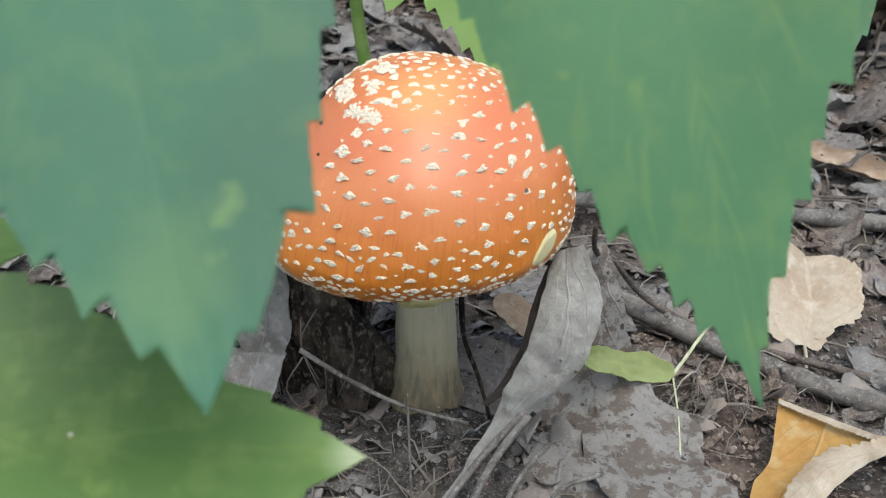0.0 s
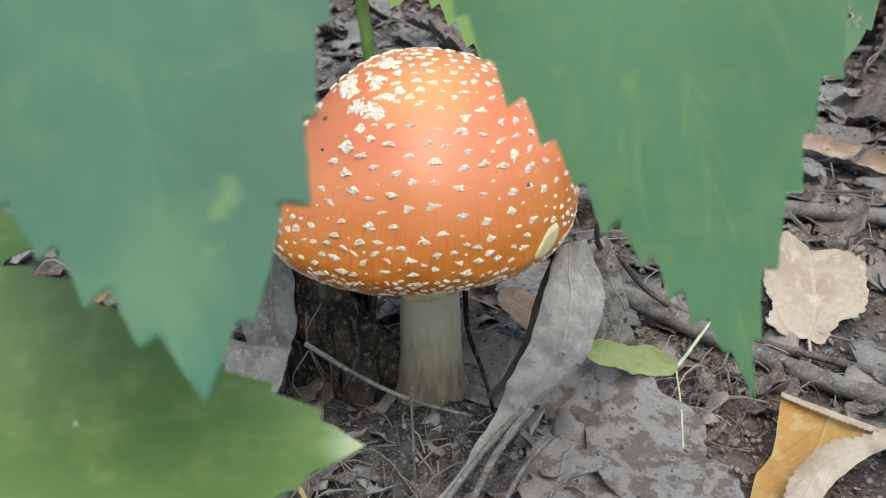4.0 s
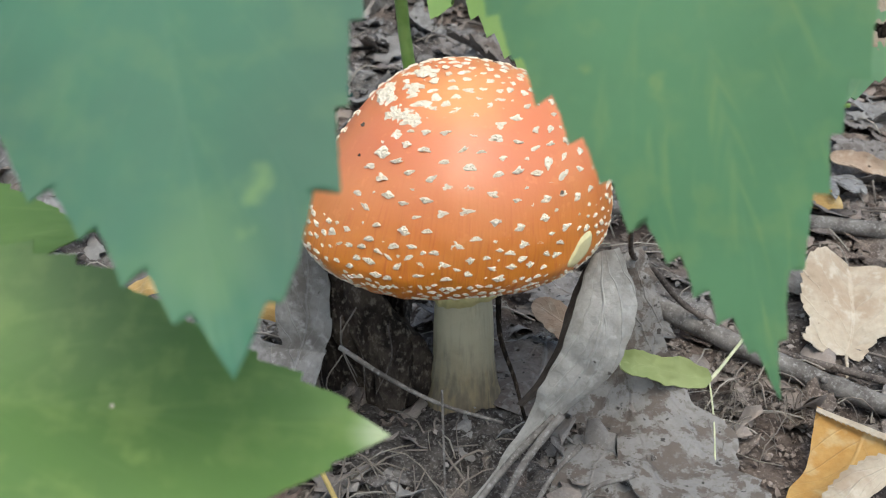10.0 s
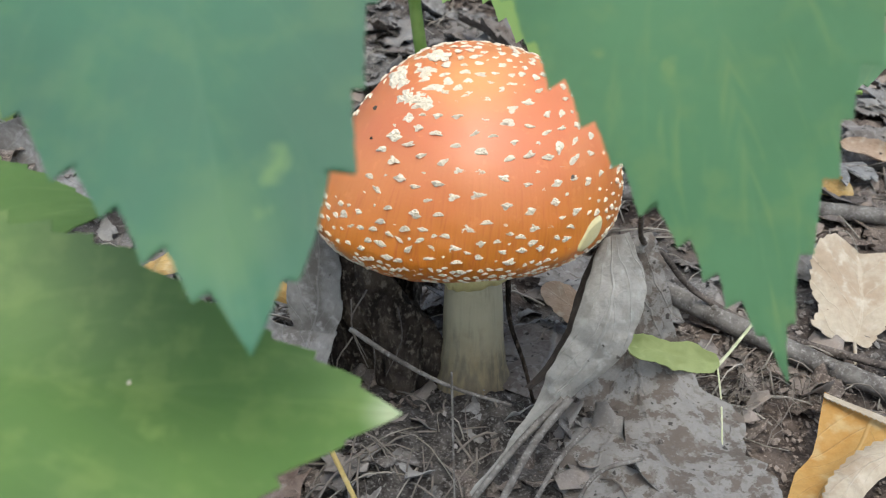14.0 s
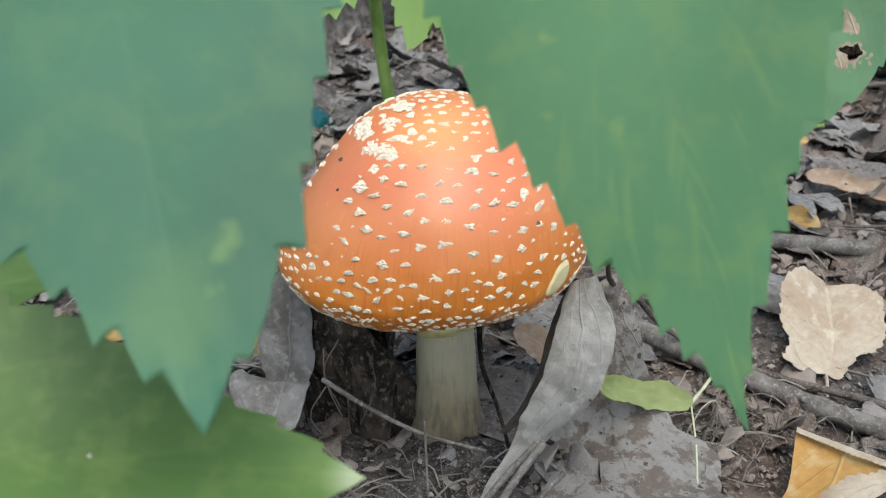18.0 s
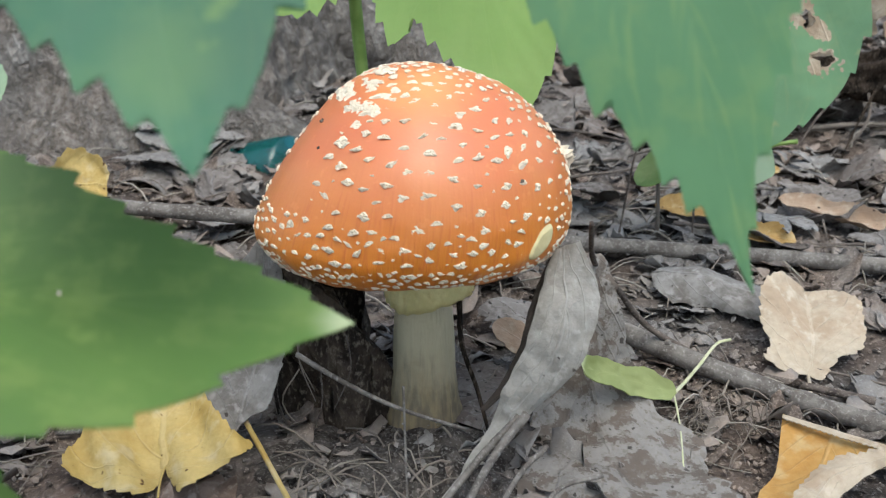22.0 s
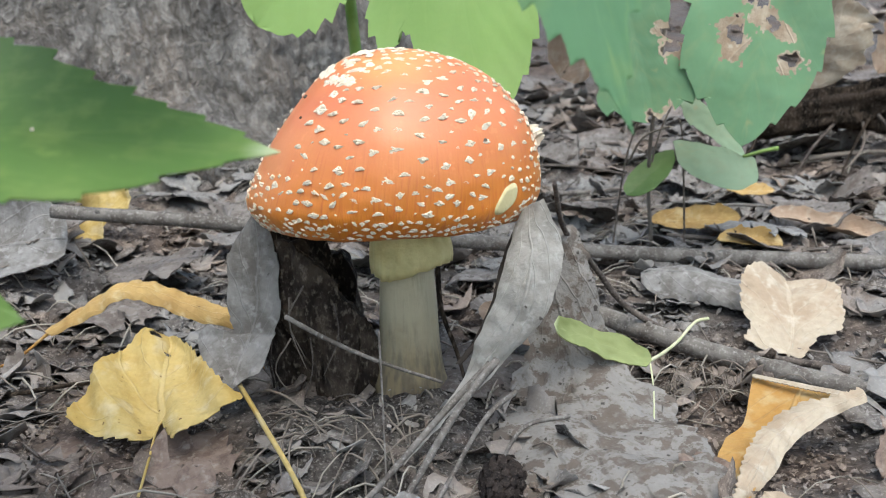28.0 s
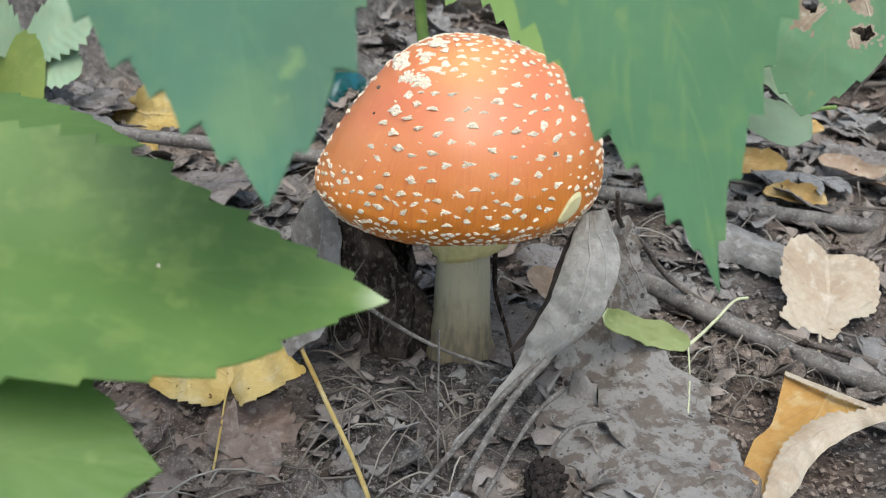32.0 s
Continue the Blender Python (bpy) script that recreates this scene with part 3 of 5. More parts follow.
def height(x, y):
    """The ground's height: nearly level round the mushroom, then rising."""
    z = 0.004 + 0.105 * max(0.0, y - 0.30) - 0.035 * max(0.0, y - 2.6) if y < 4 else 0.34
    z += 0.010 * noise.noise(Vector((x * 6, y * 6, 1.7))) + 0.0055 * noise.noise(Vector((x * 26, y * 26, 4.1)))
    z += 0.045 * math.exp(-((x + 0.27) / 0.085) ** 2 - ((y - 0.43) / 0.075) ** 2)
    return z


def spread(lo, hi, step, far, grow=1.35):
    mid = list(np.arange(lo, hi + step / 2, step))
    a, b, d = [], [], step
    x, y = lo, hi
    while y < far:
        d *= grow
        x, y = x - d, y + d
        a.append(x), b.append(y)
    return a[::-1] + mid + b


def build_ground():
    xs, ys = spread(-0.55, 0.60, 0.0045, 60.0), spread(0.05, 1.15, 0.0045, 60.0)
    verts = []
    for y in ys:
        for x in xs:
            z = height(x, y)
            if -0.6 < x < 0.65 and 0 < y < 1.2:
                z += 0.0022 * noise.noise(Vector((x * 75, y * 75, 0))) + 0.0014 * abs(noise.noise(Vector((x * 190, y * 190, 3))))
            verts.append((x, y, z))
    n = len(xs)
    faces = [(j * n + i, j * n + i + 1, (j + 1) * n + i + 1, (j + 1) * n + i) for j in range(len(ys) - 1) for i in range(n - 1)]
    ob = part("ground", mesh("ground", verts, faces), M_SOIL)
    return tagged(ob, "grey-brown forest soil under mouldering leaf litter", "ground", kind="structure")


build_ground()

# ---- the mushroom ----
CX, CY, CZ, CA, CH = -0.0095, 0.287, 0.0862, 0.0510, 0.0484


def cap_point(az, el):
    """A point of the cap and its outward normal; el from 0 at the widest line to 90 at the crown, below 0 towards the rim."""
    h = CH if el > 0 else 0.0225
    c, s = math.cos(el), math.sin(el)
    lump = 1 + 0.012 * math.sin(2 * az + 0.6) + 0.008 * math.sin(3 * az + 2.0)
    lump *= 1 - 0.13 * math.sin(2 * el) * max(0.0, -math.cos(az)) if el > 0 else 1
    lean = 0.0024 * math.sin(2 * el) if el > 0 else 0.0
    p = Vector((CA * lump * c * math.cos(az) + lean, 1.065 * CA * lump * c * math.sin(az), h * s))
    return p, Vector((c * math.cos(az) / CA, c * math.sin(az) / CA, s / h)).normalized()


def build_mushroom():
    root = new("mushroom")
    root.location = (CX, CY, 0)
    tagged(root, "orange-red fly agaric with pale warts standing among dead leaves", "mushroom")
    # cap: outer skin, rolled rim and underside
    segs, rings = 128, 56
    verts, faces, uvs = [], [], []
    els = [math.pi / 2 - (math.pi / 2 + 0.42) * (k / rings) for k in range(rings + 1)]
    for k, el in enumerate(els):
        for i in range(segs):
            p, nrm = cap_point(2 * math.pi * i / segs, el)
            wave = 0.0006 * noise.noise(p * 60) + (0.0005 * noise.noise(p * 170) if el < 0.2 else 0)
            verts.append(p + nrm * wave)
            uvs.append((i / segs, k / rings))
    inner = [(0.044, -0.0062), (0.030, -0.002), (0.012, 0.001)]
    for r, z in inner:
        for i in range(segs):
            a = 2 * math.pi * i / segs
            verts.append(Vector((r * math.cos(a), r * math.sin(a), z)))
            uvs.append((i / segs, 1.0))
    for k in range(rings + len(inner)):
        for i in range(segs):
            a, b = k * segs + i, k * segs + (i + 1) % segs
            faces.append((a, a + segs, b + segs, b))
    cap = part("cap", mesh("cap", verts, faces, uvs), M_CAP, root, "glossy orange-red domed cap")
    cap.location = (0, 0, CZ)
    # gills under the cap
    gv, gf = [], []
    for i in range(120):
        a = 2 * math.pi * i / 120
        d, w = Vector((math.cos(a), math.sin(a), 0)), Vector((-math.sin(a), math.cos(a), 0)) * 0.00025
        k = len(gv)
        for r, lo, hi in ((0.012, -0.006, 0.000), (0.030, -0.009, -0.003), (0.043, -0.0095, -0.0065)):
            gv += [d * r + w + Vector((0, 0, lo)), d * r - w + Vector((0, 0, lo)), d * r - w + Vector((0, 0, hi)), d * r + w + Vector((0, 0, hi))]
        for q in (0, 4):
            for e in range(4):
                gf.append((k + q + e, k + q + (e + 1) % 4, k + q + 4 + (e + 1) % 4, k + q + 4 + e))
    gills = part("gills", mesh("gills", gv, gf, smooth=False), M_GILL, root, "cream gills")
    gills.location = (0, 0, CZ + 0.0035)
    # stem
    prof = [(0.0, 0.0150), (0.008, 0.0142), (0.018, 0.0126), (0.030, 0.0110), (0.045, 0.0102), (0.060, 0.0096), (0.085, 0.0100)]
    sv, sf, n = [], [], 40
    zs = np.linspace(0, 0.083, 40)
    for z in zs:
        r = float(np.interp(z, [a for a, _ in prof], [b for _, b in prof]))
        for i in range(n):
            a = 2 * math.pi * i / n
            rr = r * (1 + 0.03 * noise.noise(Vector((math.cos(a) * 2, math.sin(a) * 2, z * 60))) + 0.012 * math.sin(14 * a))
            if z < 0.02:
                rr += 0.0012 * noise.noise(Vector((math.cos(a) * 5, math.sin(a) * 5, z * 200)))
            sv.append((rr * math.cos(a) + 0.0035, rr * math.sin(a), z))
    for k in range(len(zs) - 1):
        for i in range(n):
            a, b = k * n + i, k * n + (i + 1) % n
            sf.append((a, b, b + n, a + n))
    part("stem", mesh("stem", sv, sf), M_STEM, root, "cream stem with a grubby base")
    # torn skirt on the stem
    rv, n = [], 96
    for k in range(9):
        t = k / 8
        for i in range(n):
            a = 2 * math.pi * i / n
            low = 0.0565 + 0.003 * math.sin(a - 0.2) + 0.0016 * noise.noise(Vector((math.cos(a) * 4, math.sin(a) * 4, 2)))
            low += 0.006 * max(0, math.cos(a + 0.7)) ** 2
            flare = 0.0132 + 0.0055 * max(0, math.cos(a + 0.7)) ** 2
            z = 0.079 + (low - 0.079) * t
            r = 0.0108 + (flare - 0.0108) * math.sin(t * math.pi * 0.6) + 0.0003 * math.sin(22 * a) * t
            rv.append((r * math.cos(a) + 0.0035, r * math.sin(a), z))
    for k in range(8, -1, -1):
        for i in range(n):
            x, y, z = rv[k * n + i]
            rv.append(((x - 0.0035) * 0.955 + 0.0035, y * 0.955, z + 0.0002))
    rf = [(k * n + i, (k + 1) * n + i, (k + 1) * n + (i + 1) % n, k * n + (i + 1) % n) for k in range(17) for i in range(n)]
    part("ring", mesh("ring", rv, rf), M_RING, root, "pale yellow torn skirt hanging from the cap")
    # bite scar near the rim
    sv2, sf2 = [], []
    at_az, at_el = radians(-39), -0.03
    for k in range(7):
        for i in range(24):
            a = 2 * math.pi * i / 24
            rad = (k / 6) * (1 + 0.13 * math.sin(2 * a + 1) + 0.08 * math.sin(3 * a))
            daz, dz = rad * 0.085 * math.cos(a) + 0.06 * rad * math.sin(a), rad * 0.17 * math.sin(a)
            p, nr = cap_point(at_az + daz, at_el + dz)
            sv2.append(p + nr * (0.0007 if k < 6 else -0.0006))
    sf2 = [(k * 24 + i, (k + 1) * 24 + i, (k + 1) * 24 + (i + 1) % 24, k * 24 + (i + 1) % 24) for k in range(6) for i in range(24)]
    scar = part("scar", mesh("scar", sv2, sf2), M_SCAR, root, "pale yellow slug bite")
    scar.location = (0, 0, CZ)
    return root, cap, (at_az, at_el)


def wart_mesh(seed, ragged):
    """A torn flake of veil: a ragged star outline, a rough raised top and an undercut edge."""
    rng = random.Random(seed)
    n = 17
    lobes, turn, deep = rng.choice((2, 3, 4)), rng.uniform(0, 6.3), rng.uniform(0.10, 0.30)
    shape = [rng.uniform(1 - ragged, 1 + ragged * 0.75) + deep * math.sin(lobes * 2 * math.pi * i / n + turn) for i in range(n)]
    shape = [max(0.35, (shape[i - 1] + 3.2 * shape[i] + shape[(i + 1) % n]) / 5.2) for i in range(n)]
    verts = [(0, 0, 0.42)]
    for r, z in ((0.42, 0.42), (0.80, 0.33), (1.0, 0.16), (0.78, -0.2)):
        for i in range(n):
            a = 2 * math.pi * i / n
            k = r * (1 + (shape[i] - 1) * min(1, r * r * 1.1))
            verts.append((0.5 * k * math.cos(a), 0.5 * k * math.sin(a), z * rng.uniform(0.45, 1.5) if z > 0 else z))
    faces = [(0, 1 + i, 1 + (i + 1) % n) for i in range(n)]
    for k in range(3):
        for i in range(n):
            a, b = 1 + k * n + i, 1 + k * n + (i + 1) % n
            faces.append((a, a + n, b + n, b))
    me = mesh("wart", verts, faces, smooth=False)
    me.materials.append(M_WART)
    return me


def build_warts(root, scar):
    rng = random.Random(11)
    small = [wart_mesh(40 + k, 0.42) for k in range(9)]
    ragged = [wart_mesh(70 + k, 0.62) for k in range(7)]
    placed, count = [], 0
    wanted = []
    # a few large torn patches high on one side, then the field, then the crowded rim
    for az, el, size, ratio in ((-2.69, 1.04, 0.0120, 0.70), (-2.25, 1.15, 0.0075, 0.75), (-2.15, 0.94, 0.0120, 0.38), (-2.52, 1.35, 0.0090, 0.6), (-2.12, 0.81, 0.0042, 0.8), (-1.98, 1.05, 0.0065, 0.4), (-2.18, 0.68, 0.0062, 0.6)):
        if size < 0.007:
            wanted.append((az, el, size, ratio, True))
            continue
        for _ in range(12):
            r, a = math.sqrt(rng.random()) * size * 0.5, rng.uniform(0, 6.3)
            wanted.append((az + r * math.cos(a) / (CA * math.cos(el)), el + r * math.sin(a) * ratio / CH, size * rng.uniform(0.38, 0.58), rng.uniform(0.6, 0.9), True))
    for k in range(30000):
        z = rng.uniform(-0.38, 1.0)
        el = math.asin(z) if z >= 0 else z
        wanted.append((rng.uniform(-math.pi, math.pi), el, 0, 0 if k < 16000 else -1, False))
    rest = []
    for az, el, size, ratio, torn in wanted:
        p, nrm = cap_point(az, el)
        if not torn:
            d = abs((az - scar[0] + math.pi) % (2 * math.pi) - math.pi)
            if d < 0.15 and abs(el - scar[1]) < 0.17:
                continue
            bare = -2.95 < az < -2.25 and 0.22 < el < 0.95
            tiny = ratio < 0
            back = -0.35 < az < 2.6
            gap = 0.0052
            if el > 1.02:
                gap = 0.0037
            elif el < -0.08:
                gap = 0.0019
            elif el < 0.20:
                gap = 0.0034
            elif back:
                gap = 0.0038
            if bare:
                continue
            size = rng.uniform(0.75, 1.12) * (0.0039 if 0.20 < el < 1.02 else 0.0034 if el > -0.08 else 0.0025)
            ratio = rng.uniform(0.42, 0.7) if el < -0.08 else rng.uniform(0.38, 0.62) if el < 1.0 else rng.uniform(0.6, 0.9)
            if tiny:
                if el < -0.15:
                    continue
                size, gap = rng.uniform(0.0009, 0.0023), 0.0030
                ratio = rng.uniform(0.3, 0.7)
        else:
            gap = size * 0.22
        if any((p - q).length < max(gap, g * 0.9) for q, g in placed):
            continue
        placed.append((p, gap))
        x = Vector((0, 0, 1)).cross(nrm)
        x = x.normalized() if x.length > 0.05 else Vector((1, 0, 0))
        y = nrm.cross(x)
        m = Matrix((x, y, nrm)).transposed().to_4x4()
        m = Matrix.Translation(p + Vector((0, 0, CZ))) @ m @ Matrix.Rotation(rng.gauss(0, 0.25), 4, "Z") @ Matrix.Diagonal((size, size * ratio, min(size, 0.005) * rng.uniform(0.22, 0.36), 1))
        data = (ragged if torn or rng.random() < 0.6 else small)[rng.randrange(7)]
        if p.y < 0.012 and count < 320:
            ob = new("wart", data)
            ob.parent = root
            ob.matrix_local = m
            count += 1
        else:
            rest.append((m, data))
    # a thick lump on the flank, and dark specks of dirt
    p, nrm = cap_point(0.22, 0.32)
    lump = new("wart", ragged[2])
    lump.parent = root
    lump.matrix_local = Matrix.Translation(p + Vector((0, 0, CZ))) @ nrm.to_track_quat("Z", "Y").to_matrix().to_4x4() @ Matrix.Diagonal((0.0070, 0.0065, 0.010, 1))
    grit = wart_mesh(99, 0.5)
    grit.materials.clear()
    grit.materials.append(M_TWIG)
    for az, el, size in ((-2.62, 0.77, 0.0022), (-2.40, 0.61, 0.0014), (-0.82, 0.42, 0.0020)):
        p, nrm = cap_point(az, el)
        ob = new("dirt_speck", grit)
        ob.parent = root
        ob.matrix_local = Matrix.Translation(p + Vector((0, 0, CZ))) @ nrm.to_track_quat("Z", "Y").to_matrix().to_4x4() @ Matrix.Diagonal((size, size * 0.6, size * 0.7, 1))
    verts, faces = [], []
    for m, data in rest:
        k = len(verts)
        verts += [m @ v.co for v in data.vertices]
        faces += [tuple(k + i for i in f.vertices) for f in data.polygons]
    tagged(part("wart_field", mesh("wart_field", verts, faces, smooth=False), M_WART, root), kind="stuff")


mushroom, cap_ob, SCAR = build_mushroom()
build_warts(mushroom, SCAR)

# ---- near foliage on an arching branch ----


def plant_leaf(root, name, base, tip, up, width, material, label="", join=None, **shape):
    """A leaf blade with midrib and stalk as a part of a plant."""
    m = frame_to(base, tip, up)
    L = (Vector(tip) - Vector(base)).length
    g, uv = outlined(L, **shape) if "neg" in shape else blade(L, width, **shape)
    ob = part(name, sheet(name, g, 0.0003, uv), material, root, label)
    ob.matrix_world = m
    mid = g.shape[1] // 2
    line = [Vector(g[i, mid]) - Vector((0, 0, 0.0004)) for i in range(0, g.shape[0], 3)]
    v, f = tube(line, [0.0007 * (1 - 0.8 * k / len(line)) for k in range(len(line))], 5)
    part("midrib", mesh("midrib", v, f), material, ob)
    if join:
        inv = m.inverted()
        rod("stalk", [Vector(g[0, mid])] + [inv @ Vector(q) for q in join], 0.0008, 0.0012, M_STALK, ob)
    return ob


branch = tagged(new("leafy_branch"), "arching green branch with toothed leaves hanging close by", "plant")
arch = [(-0.36, 0.10, height(-0.36, 0.10) - 0.004), (-0.30, 0.12, 0.16), (-0.20, 0.15, 0.265), (-0.05, 0.17, 0.29), (0.06, 0.17, 0.275)]
rod("branch_stem", arch, 0.0032, 0.0014, M_STALK, branch)
LEAF_A = dict(neg=((-0.20, 0.02), (-0.33, 0.2), (-0.31, 0.40), (-0.26, 0.55), (-0.20, 0.70), (-0.12, 0.85), (-0.045, 0.94)), pos=((0.22, 0.02), (0.37, 0.20), (0.345, 0.38), (0.28, 0.55), (0.20, 0.69), (0.12, 0.80), (0.06, 0.88), (0.025, 0.94)),
              teeth=(10, 14), tooth=0.030, fold=2, pucker=0.0012, seed=3, double=0.08, rows=200)
LEAF_B = dict(neg=((-0.20, 0.02), (-0.29, 0.2), (-0.26, 0.39), (-0.16, 0.58), (-0.095, 0.71), (-0.035, 0.83), (0.0, 0.93)), pos=((0.18, 0.0), (0.29, 0.14), (0.285, 0.33), (0.225, 0.49), (0.17, 0.64), (0.112, 0.745), (0.065, 0.845), (0.03, 0.93)),
              end=(0.012, 1.0), teeth=(12, 17), tooth=0.024, fold=2, pucker=0.0012, seed=8, double=0.08, rows=200)
LEAF_C = dict(neg=((-0.10, 0.0), (-0.19, 0.12), (-0.225, 0.28), (-0.22, 0.44), (-0.20, 0.56), (-0.14, 0.70), (-0.08, 0.86), (-0.03, 0.95)), pos=((0.18, 0.02), (0.27, 0.18), (0.28, 0.38), (0.26, 0.56), (0.23, 0.69), (0.19, 0.79), (0.12, 0.86), (0.04, 0.95)),
              teeth=(16, 13), tooth=0.017, fold=3, pucker=0.0016, seed=14, double=0.08, rows=200, lift=lambda x, y: 1.20 * x * x if x < 0 else 0.0)
LEAF_D = dict(p=0.60, q=1.05, teeth=13, tooth=0.024, fold=3, curl=0.0, pucker=0.003, seed=14, double=0.12, per=12, cols=23)
plant_leaf(branch, "leaf", (-0.0500, 0.1425, 0.2122), (-0.025, 0.083, 0.150), (0.05, -0.75, 0.7), 0.053, M_GREEN_A, "blue-green toothed leaf hanging tip down", ((-0.055, 0.16, 0.25), (-0.06, 0.17, 0.288)), **LEAF_A)
plant_leaf(branch, "leaf", (0.0230, 0.143, 0.218), (0.0522, 0.1263, 0.1205), (0.0, -0.95, 0.2), 0.062, M_GREEN_B, "blue-green toothed leaf hanging tip down", ((0.02, 0.155, 0.255), (0.03, 0.17, 0.282)), **LEAF_B)
plant_leaf(branch, "leaf", (-0.125, 0.110, 0.132), (-0.0115, 0.114, 0.120), (0.0, -0.31, 0.95), 0.066, M_GREEN_C, "yellow-green toothed leaf held level with a pale tip", ((-0.16, 0.115, 0.17), (-0.21, 0.148, 0.258)), **LEAF_C)
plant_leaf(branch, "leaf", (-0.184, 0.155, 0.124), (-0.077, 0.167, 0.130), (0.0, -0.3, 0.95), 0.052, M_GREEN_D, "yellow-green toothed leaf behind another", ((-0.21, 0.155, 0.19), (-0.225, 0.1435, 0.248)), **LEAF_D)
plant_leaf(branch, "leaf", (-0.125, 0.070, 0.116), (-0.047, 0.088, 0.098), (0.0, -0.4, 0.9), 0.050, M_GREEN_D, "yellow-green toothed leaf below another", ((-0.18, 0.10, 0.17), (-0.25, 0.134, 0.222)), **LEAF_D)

# ---- plants behind the mushroom ----
tall = tagged(new("tall_herb"), "tall green herb with lime toothed leaves behind the mushroom", "plant")
rod("herb_stem", [(-0.012, 0.415, height(-0.012, 0.415) - 0.004), (-0.033, 0.415, 0.09), (-0.041, 0.415, 0.18), (-0.05, 0.42, 0.34)], 0.0032, 0.0026, M_STALK, tall, rough=0.03)
LIME = dict(p=0.45, q=0.62, teeth=8, tooth=0.075, fold=6, curl=-0.2, pucker=0.006, seed=21, double=0.1)
LOBED = dict(neg=((-0.15, 0.02), (-0.26, 0.18), (-0.28, 0.40), (-0.25, 0.60), (-0.20, 0.76), (-0.12, 0.90)),
             pos=((0.14, 0.02), (0.24, 0.20), (0.289, 0.40), (0.327, 0.52), (0.315, 0.60), (0.29, 0.673), (0.25, 0.64), (0.213, 0.608), (0.185, 0.66), (0.152, 0.711), (0.10, 0.79), (0.055, 0.86)),
             teeth=(12, 20), tooth=0.022, slant=1.3, fold=2, pucker=0.0012, seed=21, double=0.08, rows=160)
plant_leaf(tall, "leaf", (0.004, 0.400, 0.225), (0.024, 0.350, 0.098), (-0.322, -0.896, 0.302), 0.074, M_LIME, "lime-green lobed and toothed leaf", ((-0.02, 0.405, 0.255), (-0.047, 0.419, 0.27)), **LOBED)
plant_leaf(tall, "leaf", (-0.030, 0.400, 0.205), (-0.080, 0.395, 0.145), (0.1, -0.9, 0.4), 0.055, M_LIME, "lime-green toothed leaf", ((-0.036, 0.41, 0.225), (-0.045, 0.417, 0.25)), **dict(LIME, seed=25))

sapling = tagged(new("sapling"), "green sapling with a scorched, holed leaf", "plant")
rod("sapling_stem", [(0.112, 0.46, height(0.112, 0.46) - 0.003), (0.108, 0.45, 0.07), (0.112, 0.435, 0.14), (0.12, 0.43, 0.24)], 0.0011, 0.0010, M_TWIG, sapling)
HOLED = dict(neg=((-0.14, 0.04), (-0.25, 0.22), (-0.29, 0.42), (-0.27, 0.66), (-0.17, 0.84), (-0.07, 0.96)), pos=((0.16, 0.06), (0.30, 0.25), (0.35, 0.48), (0.34, 0.70), (0.25, 0.82), (0.11, 0.95)),
             end=(0.0, 1.03), teeth=(8, 9), tooth=0.03, fold=6, crumple=0.015, seed=31)
TORN = dict(neg=((-0.16, 0.05), (-0.22, 0.25), (-0.20, 0.45), (-0.14, 0.60), (-0.27, 0.74), (-0.20, 0.82), (-0.22, 0.92), (-0.10, 1.0)), pos=((0.18, 0.05), (0.34, 0.25), (0.33, 0.48), (0.24, 0.63), (0.23, 0.74), (0.27, 0.84), (0.20, 0.93)),
            end=(0.05, 1.02), teeth=(6, 7), tooth=0.04, fold=6, crumple=0.02, seed=34)


def holed_leaf(root, base, tip, up, holes, dried, label, join, **shape):
    """A leaf with ragged holes eaten through it, their rims scorched brown."""
    m = frame_to(base, tip, up)
    L = (Vector(tip) - Vector(base)).length
    g, uv = outlined(L, cols=111, rows=240, **shape)
    me = sheet("leaf", g, 0.0003, uv)
    me.materials.append(M_GREEN_S)
    me.materials.append(M_SCORCH)
    ob = part("leaf", eaten(me, holes, 1.15, 1.0, dried), None, root, label)
    ob.matrix_world = m
    inv = m.inverted()
    rod("stalk", [Vector(g[0, 55])] + [inv @ Vector(q) for q in join], 0.0008, 0.0011, M_STALK, ob)


holed_leaf(sapling, (0.156, 0.400, 0.185), (0.139, 0.388, 0.088), (0.0, -0.95, 0.3), ((0.011, 0.053, 0.0042), (-0.004, 0.047, 0.0036), (-0.015, 0.061, 0.0046), (0.003, 0.036, 0.0050)), ((0.011, 0.060, 0.0075), (0.014, 0.050, 0.0065), (-0.001, 0.044, 0.0075), (-0.011, 0.050, 0.0055), (0.004, 0.033, 0.0065), (-0.012, 0.066, 0.0035)), "green leaf with ragged scorched holes", ((0.145, 0.42, 0.215), (0.119, 0.43, 0.23)), **HOLED)
holed_leaf(sapling, (0.080, 0.400, 0.185), (0.100, 0.390, 0.100), (0.0, -0.95, 0.3), ((-0.014, 0.060, 0.0045), (-0.003, 0.090, 0.005)), ((-0.013, 0.052, 0.0065), (-0.020, 0.064, 0.0050), (-0.006, 0.088, 0.0045)), "green leaf with a brown torn edge", ((0.10, 0.42, 0.215), (0.118, 0.43, 0.22)), **TORN)

